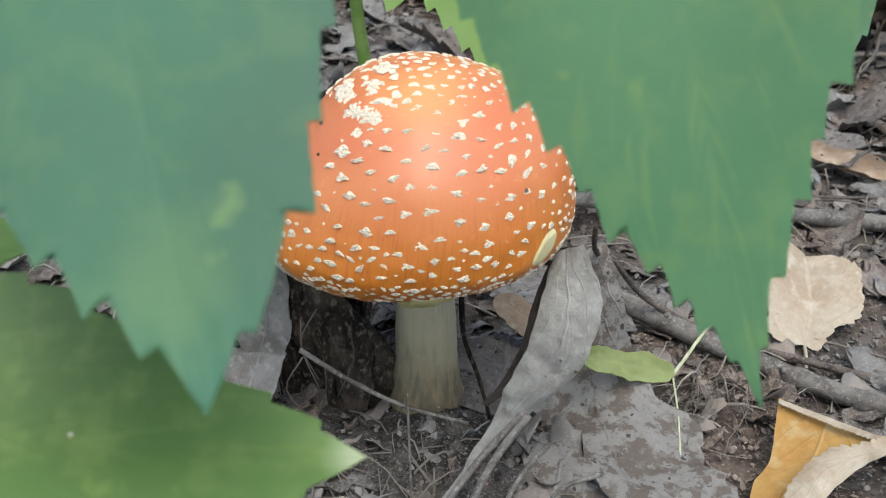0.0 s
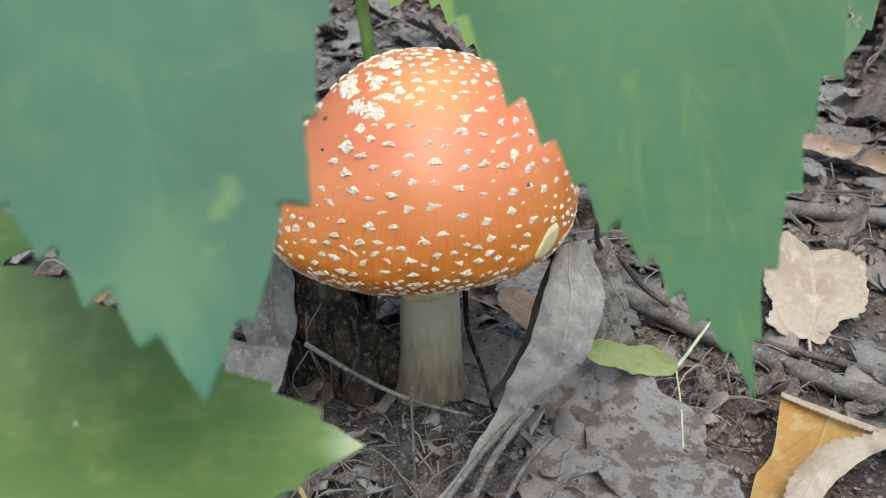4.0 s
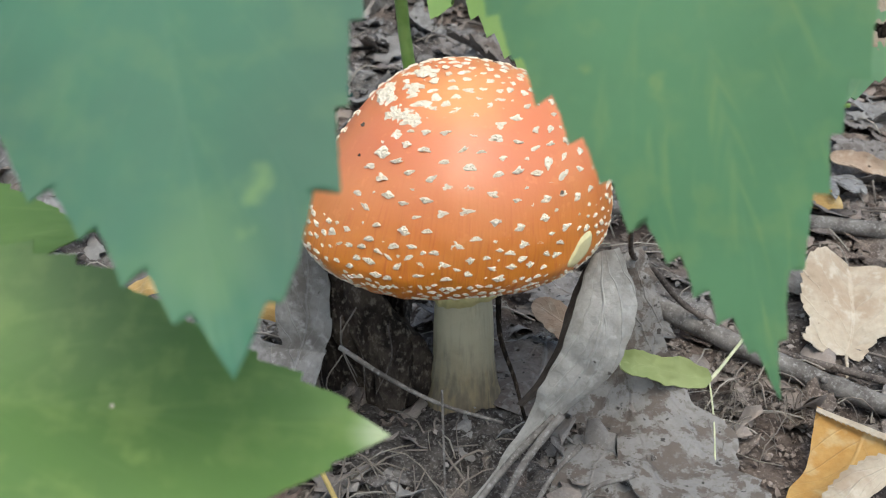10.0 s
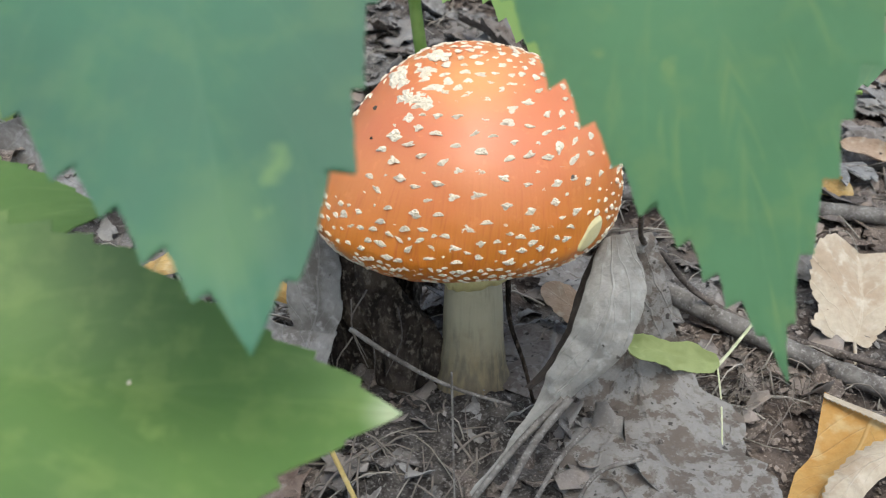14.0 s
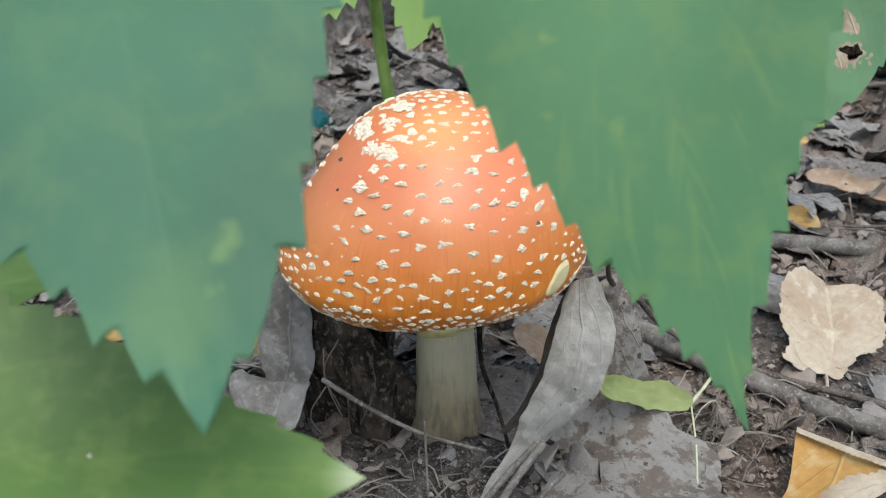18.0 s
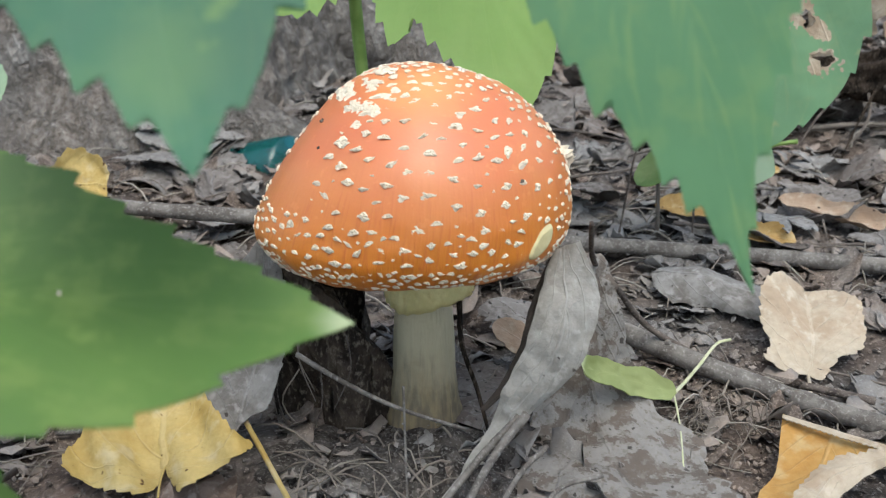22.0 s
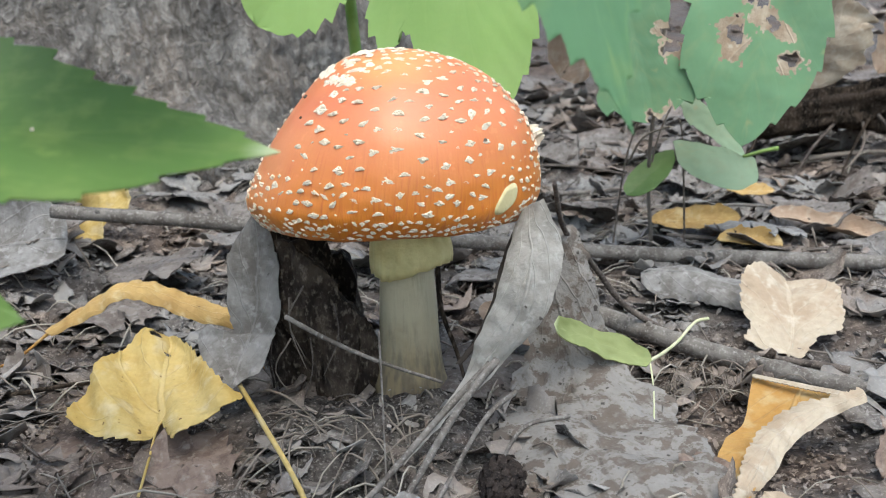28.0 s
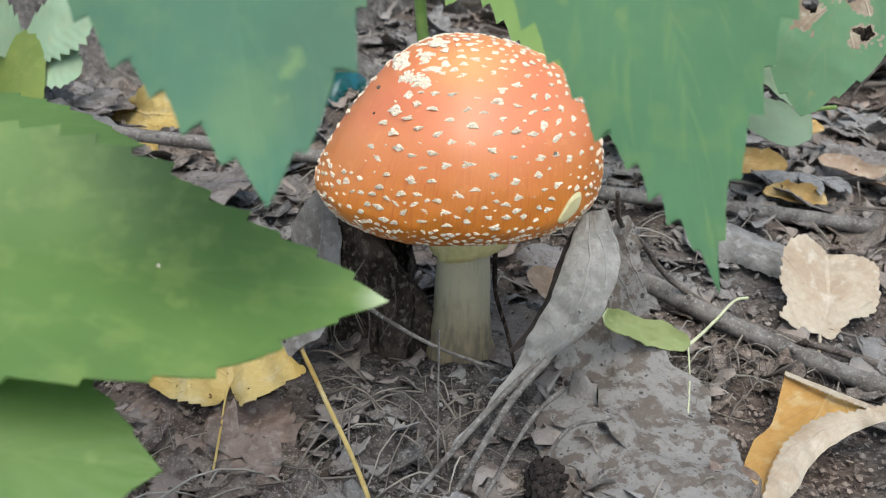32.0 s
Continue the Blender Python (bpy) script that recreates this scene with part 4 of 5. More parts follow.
pale_plant = tagged(new("seedling"), "small seedling with pale sage-green leaves and brown stems", "plant")
rod("seedling_stem", [(0.088, 0.448, height(0.088, 0.448) - 0.003), (0.096, 0.45, 0.072), (0.105, 0.45, 0.098)], 0.0006, 0.0004, M_TWIG, pale_plant)
rod("seedling_stem", [(0.128, 0.452, height(0.128, 0.452) - 0.003), (0.126, 0.452, 0.075), (0.124, 0.452, 0.092)], 0.0006, 0.0004, M_TWIG, pale_plant)
SAGE = dict(p=0.5, q=0.5, teeth=4, tooth=0.02, fold=9, curl=0.35, crumple=0.04, seed=41)
plant_leaf(pale_plant, "leaf", (0.153, 0.438, 0.074), (0.119, 0.446, 0.081), (0.0, -0.9, 0.3), 0.030, M_SAGE, "pale sage-green leaf seen from below", ((0.162, 0.437, 0.0765), (0.170, 0.436, 0.078)),
           neg=((0.02, -0.15), (-0.10, -0.22), (-0.32, -0.25), (-0.50, 0.0), (-0.45, 0.42), (-0.30, 0.80)), pos=((0.06, 0.2), (0.08, 0.6), (0.05, 0.9)), teeth=(4, 3), tooth=0.01, crumple=0.03, seed=41, rows=50)
plant_leaf(pale_plant, "leaf", (0.124, 0.456, 0.108), (0.157, 0.452, 0.073), (0.2, -0.9, 0.3), 0.022, M_SAGE, "pale sage-green leaf with a brown blotch",
           neg=((-0.08, 0.2), (-0.10, 0.5), (-0.08, 0.8)), pos=((0.12, 0.15), (0.20, 0.35), (0.14, 0.65), (0.06, 0.9)), teeth=(4, 5), tooth=0.02, crumple=0.05, seed=43, rows=50)
rod("twiglet", [(0.108, 0.452, 0.060), (0.113, 0.450, 0.085), (0.121, 0.448, 0.104)], 0.0006, 0.0004, M_TWIG, pale_plant)
rod("twiglet", [(0.097, 0.450, 0.070), (0.104, 0.445, 0.084), (0.117, 0.442, 0.090)], 0.0007, 0.0004, M_TWIG, pale_plant)
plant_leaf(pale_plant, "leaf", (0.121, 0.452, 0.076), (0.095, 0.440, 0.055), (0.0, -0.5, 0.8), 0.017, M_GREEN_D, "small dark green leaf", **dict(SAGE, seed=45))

# white speck on the level leaf
speck_bm = bmesh.new()
bmesh.ops.create_icosphere(speck_bm, subdivisions=2, radius=0.00035)
speck = part("dropping", speck_bm, M_WART, branch, "tiny white speck")
speck.location = (-0.054, 0.1125, 0.1252)

# silver-green prickly plant far behind
silver = tagged(new("thistle_seedling"), "silvery green prickly seedling on the forest floor", "plant")
foot = Vector((-0.252, 0.455, height(-0.252, 0.455) - 0.003))
rod("stem", [foot, (-0.254, 0.452, 0.05), (-0.256, 0.45, 0.085)], 0.0016, 0.0012, M_STALK, silver)
for b, t, w, mt, sd in (((-0.256, 0.45, 0.084), (-0.208, 0.440, 0.108), 0.034, M_SAGE, 51), ((-0.256, 0.45, 0.080), (-0.215, 0.430, 0.078), 0.026, M_SAGE, 52),
                        ((-0.256, 0.45, 0.082), (-0.285, 0.440, 0.118), 0.030, M_SAGE, 53), ((-0.285, 0.445, 0.055), (-0.235, 0.435, 0.082), 0.048, M_OLIVE, 54), ((-0.254, 0.45, 0.060), (-0.300, 0.43, 0.075), 0.036, M_OLIVE, 55)):
    sage = mt is M_SAGE
    plant_leaf(silver, "leaf", b, t, (0, -0.75, 0.6), w, mt, teeth=9 if sage else 7, tooth=0.12 if sage else 0.05, p=0.5 if sage else 0.42, q=0.6 if sage else 0.5, curl=-0.4, seed=sd, crumple=0.04, double=0.1, pucker=0.01 if sage else 0.0)

# ---- the tree trunk ----


def build_trunk():
    root = tagged(new("tree"), "old tree trunk with rough grey-brown bark flaring into roots", "tree")
    n, rows = 300, 150
    verts, uvs = [], []
    for k in range(rows):
        t = k / (rows - 1)
        z = -0.05 + 0.6 * t if t < 0.75 else 0.40 + (t - 0.75) * 10.0
        for i in range(n):
            a = 2 * math.pi * i / n
            r = 0.235 + 0.10 * math.exp(-max(z, 0) * 9) * (1 + 0.5 * math.sin(3 * a + 0.7) + 0.25 * math.sin(5 * a))
            q = Vector((math.cos(a) * r, math.sin(a) * r, z))
            cell = noise.cell_vector(Vector((a * 26 + 1.3 * noise.noise(q * 20), z * 48 + 1.5 * noise.noise(q * 16 + Vector((5, 0, 0))), 0)))
            r += 0.016 * noise.noise(Vector((math.cos(a) * 6, math.sin(a) * 6, z * 5))) + 0.004 * (cell.x - 0.5) * (1 if z < 0.8 else 0)
            r += 0.0045 * noise.noise(Vector((q.x * 60, q.y * 60, q.z * 22))) + 0.005 * noise.noise(q * 120)
            verts.append((-0.33 + r * math.cos(a), 0.905 + r * math.sin(a), z + 0.03))
    faces = [(k * n + i, k * n + (i + 1) % n, (k + 1) * n + (i + 1) % n, (k + 1) * n + i) for k in range(rows - 1) for i in range(n)]
    faces.append(tuple((rows - 1) * n + i for i in range(n)))
    part("trunk", mesh("trunk", verts, faces), M_BARK, root)
    for pts, r in (([(-0.26, 0.74, 0.10), (-0.20, 0.66, 0.062), (-0.13, 0.62, 0.042), (-0.06, 0.60, 0.022)], 0.05), ([(-0.36, 0.72, 0.10), (-0.40, 0.64, 0.06), (-0.46, 0.57, 0.03)], 0.05), ([(-0.14, 0.84, 0.12), (-0.04, 0.82, 0.07), (0.06, 0.82, 0.04)], 0.045)):
        line = bend(pts, 16)
        v, f = tube(line, [r * (1 - 0.75 * k / len(line)) * (1 + 0.15 * noise.noise(Vector((k * 0.3, r * 90, 0)))) for k in range(len(line))], 28, 3, 0.06)
        part("root", mesh("root", v, f), M_BARK, root)


build_trunk()

# ---- things round the mushroom ----


def stick(points, r0, r1, label, name="stick", material=None, knots=0, seed=1):
    line = bend(points, 14)
    rng = random.Random(seed)
    radii = []
    for k in range(len(line)):
        r = r0 + (r1 - r0) * k / (len(line) - 1)
        radii.append(r * (1 + 0.10 * noise.noise(Vector((k * 0.45, seed, 0)))))
    v, f = tube(line, radii, 12, seed, 0.04)
    root = part(name, mesh(name, v, f), material or M_STICK)
    for k in range(knots):
        i = int((k + 0.5) / knots * (len(line) - 2)) + rng.randrange(3)
        p = line[i]
        d = Vector((rng.uniform(-1, 1), -rng.random(), rng.uniform(0.2, 1))).normalized()
        v, f = tube([p, p + d * radii[i] * 1.25, p + d * radii[i] * 1.5], [radii[i] * 0.45, radii[i] * 0.38, radii[i] * 0.2], 7)
        part("knot", mesh("knot", v, f), material or M_STICK, root)
    return tagged(root, label, "stick" if name == "stick" else "twig")


def on(x, y, up=0.0):
    return (x, y, height(x, y) + up)


stick([(-0.179, 0.379, 0.064), (-0.10, 0.390, 0.0545), (-0.034, 0.400, 0.0462), (0.04, 0.412, 0.036), (0.11, 0.425, 0.0268), (0.213, 0.403, 0.0255), (0.30, 0.38, 0.022)], 0.0033, 0.0042,
      "long grey-brown dead stick lying behind the mushroom", knots=9, seed=4)
stick([(0.046, 0.262, 0.090), (0.051, 0.285, 0.070), (0.064, 0.315, 0.050), (0.082, 0.330, 0.026), (0.112, 0.325, 0.012), (0.16, 0.30, 0.010)], 0.0008, 0.0016, "thin dark crooked twig leaning down from the cap", "twig", M_TWIG, 3, 6)
stick([(0.070, 0.345, 0.020), (0.105, 0.318, 0.014), (0.15, 0.288, 0.009), (0.20, 0.262, 0.006)], 0.0042, 0.0036, "mouldering grey-brown stick half buried in litter", knots=3, seed=9)

leaf_thing("dead_leaf", (-0.066, 0.268, 0.014), (-0.050, 0.296, 0.072), (-0.1, -0.95, 0.35), 0.034, M_GREY, "grey dead leaf propped upright beside the mushroom", "dead leaf",
           neg=((-0.11, 0.03), (-0.34, 0.24), (-0.32, 0.33), (-0.13, 0.345), (-0.21, 0.48), (-0.24, 0.67), (-0.19, 0.80)), pos=((0.05, 0.11), (0.12, 0.2), (0.11, 0.39), (0.10, 0.55), (0.06, 0.73), (0.0, 0.86)), end=(-0.10, 0.93),
           teeth=(5, 5), tooth=0.012, crumple=0.05, seed=67, stalk=None, thick=0.0004, cols=41, lift=lambda x, y: 0.42 * abs(y - 0.36 - 0.25 * x) - 0.4 * x * x)
stick([(-0.066, 0.268, 0.020), (-0.050, 0.235, 0.019), (-0.030, 0.195, 0.015), (-0.012, 0.150, 0.010)], 0.0009, 0.0007, "thin yellow leaf stalk lying on the litter", "twig", M_YELLOW, 0, 12)
# yellow leaf with its stalk towards the viewer
leaf_thing("yellow_leaf", (-0.0855, 0.243, 0.018), (-0.0945, 0.283, 0.037), (0.0, -0.45, 0.9), 0.055, M_YELLOW, "yellow heart-shaped fallen leaf with brown specks", "leaf",
           neg=((-0.08, -0.18), (-0.18, -0.24), (-0.36, -0.17), (-0.61, -0.05), (-0.63, 0.12), (-0.51, 0.30), (-0.44, 0.54), (-0.24, 0.81)), pos=((0.07, -0.20), (0.15, -0.30), (0.31, -0.25), (0.62, -0.13), (0.52, 0.04), (0.38, 0.30), (0.21, 0.60), (0.09, 0.84)),
           end=(0.01, 0.93), teeth=(24, 18), tooth=0.022, sharp=0.8, slant=0.1, rows=150, cols=51, crumple=0.055, rib=0.0003, seed=71, holes=((-0.0035, 0.038, 0.0022), (0.0005, 0.030, 0.0012)),
           lift=lambda x, y: 0.50 * abs(x) - 0.42 * x * x + 0.16 * max(0.0, 0.16 - abs(x - 0.30 + 0.25 * y)) + 0.05 * math.sin(16 * x + 5 * y), stalk=((-0.0845, 0.234, 0.0165), (-0.082, 0.219, 0.0135), (-0.0795, 0.202, 0.010)))
leaf_thing("pale_leaf", (0.146, 0.328, 0.009), (0.157, 0.370, 0.028), (0.05, -0.5, 0.85), 0.046, M_CREAM, "crinkled cream-coloured fallen leaf with a thin stalk", "leaf",
           neg=((-0.20, -0.07), (-0.36, 0.02), (-0.36, 0.22), (-0.45, 0.40), (-0.46, 0.67), (-0.39, 0.85), (-0.26, 0.96), (-0.11, 0.94)), pos=((0.11, -0.05), (0.22, 0.18), (0.38, 0.31), (0.46, 0.55), (0.44, 0.75), (0.36, 0.88), (0.20, 0.97), (0.07, 0.94)),
           end=(-0.01, 0.955), teeth=(16, 17), tooth=0.022, sharp=0.8, slant=0.2, rows=130, cols=61, crumple=0.07, seed=80,
           lift=lambda x, y: 0.11 * abs(math.sin(3.5 * math.atan2(x, y + 0.15))) * math.hypot(x, y) + 0.20 * abs(x) - 0.30 * x * x, stalk=((0.143, 0.318, 0.005), (0.138, 0.305, 0.003)))
for b, t, up, w, mt, lab, sd, extra in (
        (on(0.114, 0.480, 0.010), on(0.160, 0.464, 0.014), (0, -0.6, 0.8), 0.019, M_GOLD, "small ochre fallen leaf, curled", 83, dict(curl=0.5, roll=0.6)),
        (on(0.140, 0.432, 0.010), on(0.172, 0.428, 0.013), (0, -0.6, 0.8), 0.014, M_GOLD, "small ochre leaf fragment on the stick", 84, dict(roll=0.8)),
        (on(0.180, 0.482, 0.012), on(0.240, 0.452, 0.008), (0.1, -0.5, 0.9), 0.019, M_TAN, "curled tan dead leaf", 85, dict(roll=1.2, curl=0.5)),
        (on(0.168, 0.535, 0.014), on(0.196, 0.528, 0.014), (0, -0.4, 0.9), 0.014, M_GOLD, "small yellow fallen leaf beneath the seedling", 86, dict(curl=0.4)),
        ((0.074, 0.585, 0.110), (0.100, 0.545, 0.165), (-0.3, -0.9, 0.3), 0.062, M_TAN, "brown dead leaf standing among twigs", 87, dict(curl=0.3, cup=0.3)),
        ((-0.212, 0.462, 0.048), (-0.166, 0.450, 0.056), (0.1, -0.85, 0.5), 0.030, M_YELLOW, "crumpled yellow leaf beside the stick", 88, dict(crumple=0.17, roll=0.7, fold=4)),
        ((-0.205, 0.448, 0.040), (-0.180, 0.440, 0.040), (0, -0.8, 0.6), 0.018, M_YELLOW, "crumpled yellow leaf beside the stick", 89, dict(crumple=0.14)),
        ((-0.285, 0.400, 0.040), (-0.176, 0.386, 0.048), (0.0, -0.75, 0.65), 0.052, M_GREY, "large curled grey dead leaf under the end of a stick", 90, dict(roll=0.9, crumple=0.09, fold=0)),
        ((0.1000, 0.2010, 0.0105), (0.1065, 0.1845, 0.0100), (0.1, -0.3, 0.9), 0.011, M_CREAM, "small pale yellow leaf at the orange leaf", 91, dict(curl=0.4)),
        (on(0.185, 0.330, 0.006), on(0.225, 0.322, 0.014), (0, -0.4, 0.9), 0.024, M_CREAM, "cream and brown dead leaf fragment", 92, dict(crumple=0.08)),
        (on(-0.012, 0.168, 0.006), on(0.010, 0.188, 0.008), (0, -0.2, 0.95), 0.026, M_GREY, "pale grey flaking leaf fragment", 93, dict(crumple=0.05)),
        ((0.096, 0.400, 0.024), (0.150, 0.372, 0.022), (0.0, -0.25, 1), 0.036, M_GREY, "grey dead leaf arched over a dark hollow", 96, dict(roll=-1.1, crumple=0.09, curl=-0.4, fold=0)),
        (on(0.045, 0.310, 0.012), on(0.020, 0.325, 0.022), (0, -0.6, 0.8), 0.013, M_TAN, "tan dead leaf behind the stem", 94, dict(crumple=0.05))):
    leaf_thing("fallen_leaf", b, t, up, w, mt, lab, "leaf", **dict(dict(p=0.45, q=0.5, teeth=6, tooth=0.04, crumple=0.10, fold=12, ragged=0.15, seed=sd), **extra))


def ribbon(name, path, widths, up, material, label, bow=0.3, ragged=0.15, crumple=0.0012, seed=1, thick=0.0005, cols=19, category="dead leaf", teeth=0.0):
    """A strip of leaf along a bent line, of changing width, bowed across."""
    line = bend(path, 12)
    n = len(line)
    g = np.zeros((n, cols, 3))
    for i, p in enumerate(line):
        d = (line[min(i + 1, n - 1)] - line[max(i - 1, 0)]).normalized()
        side = d.cross(Vector(up)).normalized()
        out = side.cross(d).normalized()
        w = float(np.interp(i / (n - 1), np.linspace(0, 1, len(widths)), widths)) / 2
        for j in range(cols):
            u = 2 * j / (cols - 1) - 1
            s = 1 if u > 0 else -1
            e = 1 + ragged * noise.noise(Vector((i * 0.12, s * 3.0 + seed, 0))) + 0.3 * ragged * noise.noise(Vector((i * 0.9, s * 3.0 + seed, 4)))
            e += teeth * ((i * 0.5) % 1.0) * (abs(u) > 0.95)
            g[i, j] = p + side * (u * w * e) - out * (bow * w * u * u)
    g = wobble(g, crumple, 60.0, seed)
    g = wobble(g, crumple * 0.4, 220.0, seed + 3)
    root = new(name)
    part("blade", sheet("blade", g, thick), material, root)
    rib = [Vector(g[i, cols // 2]) - Vector((0, 0, 0.0002)) for i in range(0, n, 2)]
    v, f = tube(rib, [0.0007 * (1 - 0.6 * k / len(rib)) for k in range(len(rib))], 5)
    part("midrib", mesh("midrib", v, f), material, root)
    return tagged(root, label, category)


ribbon("dead_leaf", [(0.047, 0.290, 0.068), (0.049, 0.286, 0.050), (0.052, 0.281, 0.027), (0.055, 0.268, 0.0145), (0.057, 0.235, 0.0115), (0.061, 0.200, 0.010), (0.062, 0.168, 0.008)], (0.012, 0.024, 0.033, 0.050, 0.068, 0.066, 0.054), (0.0, -0.6, 0.8), M_ROTLEAF,
       "broad mouldered grey leaf with brown patches, rising towards the cap", 0.10, 0.30, 0.0034, 8, cols=61)
def strip(name, one, other, material, parent, label="", bow=0.0, teeth=0, tooth=0.0, crumple=0.0006, seed=1, thick=0.0004, cols=17):
    """A bowed strip of leaf between two bent lines; the first one is toothed."""
    a, b = bend(one, 24), bend(other, 24)
    n = 96
    g = np.zeros((n, cols, 3))
    for i in range(n):
        s = i / (n - 1)
        ia, ib = min(s * (len(a) - 1), len(a) - 1.001), min(s * (len(b) - 1), len(b) - 1.001)
        p = a[int(ia)].lerp(a[int(ia) + 1], ia % 1.0)
        q = b[int(ib)].lerp(b[int(ib) + 1], ib % 1.0)
        d = (a[min(int(s * (len(a) - 1)) + 2, len(a) - 1)] - a[max(int(s * (len(a) - 1)) - 2, 0)]).normalized()
        w = (p - q).length
        out = d.cross(p - q)
        out = out.normalized() if out.length > 1e-9 else Vector((0, 0, 1))
        out = out if out.z > 0 else -out
        for j in range(cols):
            u = j / (cols - 1)
            g[i, j] = p.lerp(q, u) + out * (bow * w * 4 * u * (1 - u)) + (p - q).normalized() * (tooth * ((s * teeth) % 1.0) * max(0.0, 1 - 3 * u) ** 2) + out * 0.0005 * math.sin(s * 52 + 3 * u) * (1 if bow > 0.1 else 0)
    g = wobble(g, crumple, 70.0, seed)
    g = wobble(g, crumple * 0.4, 240.0, seed + 3)
    return part(name, sheet(name, g, thick), material, parent, label)


leaning = tagged(new("dead_leaf"), "large grey dead leaf leaning against the cap, tapering to fibres", "dead leaf")
strip("blade", [(0.0344, 0.2620, 0.0798), (0.0292, 0.2540, 0.0650), (0.0247, 0.2490, 0.0547), (0.0208, 0.2480, 0.0427), (0.0165, 0.2470, 0.0321), (0.0085, 0.2400, 0.0205), (-0.0040, 0.2250, 0.0100)],
      [(0.0428, 0.2580, 0.0865), (0.0476, 0.2520, 0.0720), (0.0462, 0.2470, 0.0599), (0.0387, 0.2450, 0.0468), (0.0245, 0.2450, 0.0313), (0.0105, 0.2385, 0.0195), (-0.0030, 0.2240, 0.0090)], M_SILVER, leaning, bow=0.10, crumple=0.0016, seed=3, cols=31, thick=0.0005)
strip("curled_edge", [(0.0338, 0.2660, 0.0765), (0.0276, 0.2600, 0.0634), (0.0242, 0.2555, 0.0515), (0.0186, 0.2535, 0.0396), (0.0124, 0.2525, 0.0316)], [(0.0355, 0.2625, 0.0795), (0.0311, 0.2548, 0.0645), (0.0264, 0.2498, 0.0542), (0.0217, 0.2488, 0.0422), (0.0141, 0.2508, 0.0320)], M_CURL, leaning, "dark curled margin", bow=-0.2, crumple=0.0006, seed=4)

arched = tagged(new("yellow_leaf"), "narrow ochre leaf arching over the litter", "leaf")
strip("blade", [(-0.1574, 0.3160, 0.0255), (-0.1409, 0.3180, 0.0350), (-0.1259, 0.3190, 0.0440), (-0.1142, 0.3190, 0.0445), (-0.0985, 0.3180, 0.0397), (-0.0801, 0.3160, 0.0327)],
      [(-0.1535, 0.3120, 0.0245), (-0.1365, 0.3110, 0.0315), (-0.1229, 0.3100, 0.0395), (-0.1127, 0.3100, 0.0388), (-0.0973, 0.3100, 0.0320), (-0.0783, 0.3110, 0.0270)], M_GOLD, arched, bow=0.22, teeth=20, tooth=0.0005, crumple=0.0008, seed=74)
rod("stalk", [(-0.155, 0.314, 0.0255), (-0.168, 0.308, 0.016), (-0.182, 0.300, height(-0.182, 0.300) + 0.001)], 0.0007, 0.0005, M_OCHRE, arched)
rod("stalk", [(-0.079, 0.3135, 0.0295), (-0.071, 0.312, 0.020), (-0.066, 0.311, height(-0.066, 0.311))], 0.0007, 0.0005, M_OCHRE, arched)

orange = tagged(new("fallen_leaf"), "orange fallen leaf with its pale underside curled over", "leaf")
strip("blade", [(0.1168, 0.2754, 0.0180), (0.108, 0.253, 0.0095), (0.0987, 0.2408, 0.0088), (0.0910, 0.220, 0.0085), (0.089, 0.200, 0.0085)], [(0.1425, 0.2510, 0.0195), (0.1290, 0.2430, 0.0135), (0.1150, 0.2310, 0.0105), (0.1030, 0.2140, 0.0090), (0.095, 0.199, 0.0080)],
      M_OCHRE, orange, bow=-0.05, crumple=0.0004, seed=5, cols=25)
strip("curled_half", [(0.1443, 0.2489, 0.0225), (0.1353, 0.2461, 0.0210), (0.1215, 0.2450, 0.0175), (0.1090, 0.2345, 0.0145), (0.1005, 0.2210, 0.0125), (0.0940, 0.2043, 0.0110), (0.0900, 0.1965, 0.0090)],
      [(0.1445, 0.2444, 0.0200), (0.1318, 0.2404, 0.0160), (0.1159, 0.2283, 0.0120), (0.1071, 0.2153, 0.0090), (0.0985, 0.2045, 0.0070), (0.0939, 0.1988, 0.0060)], M_CREAM, orange, "pale curled underside with a toothed edge", 0.13, 26, 0.0014, seed=6)
strip("folded_rim", [(0.1154, 0.2718, 0.0186), (0.1274, 0.2604, 0.0189), (0.1393, 0.2491, 0.0198)], [(0.1162, 0.2738, 0.0188), (0.1286, 0.2620, 0.0195), (0.1410, 0.2502, 0.0204)], M_CREAM, orange, "pale rim folded over", 0.06, 18, 0.0007, 0.0002, 7, cols=9)


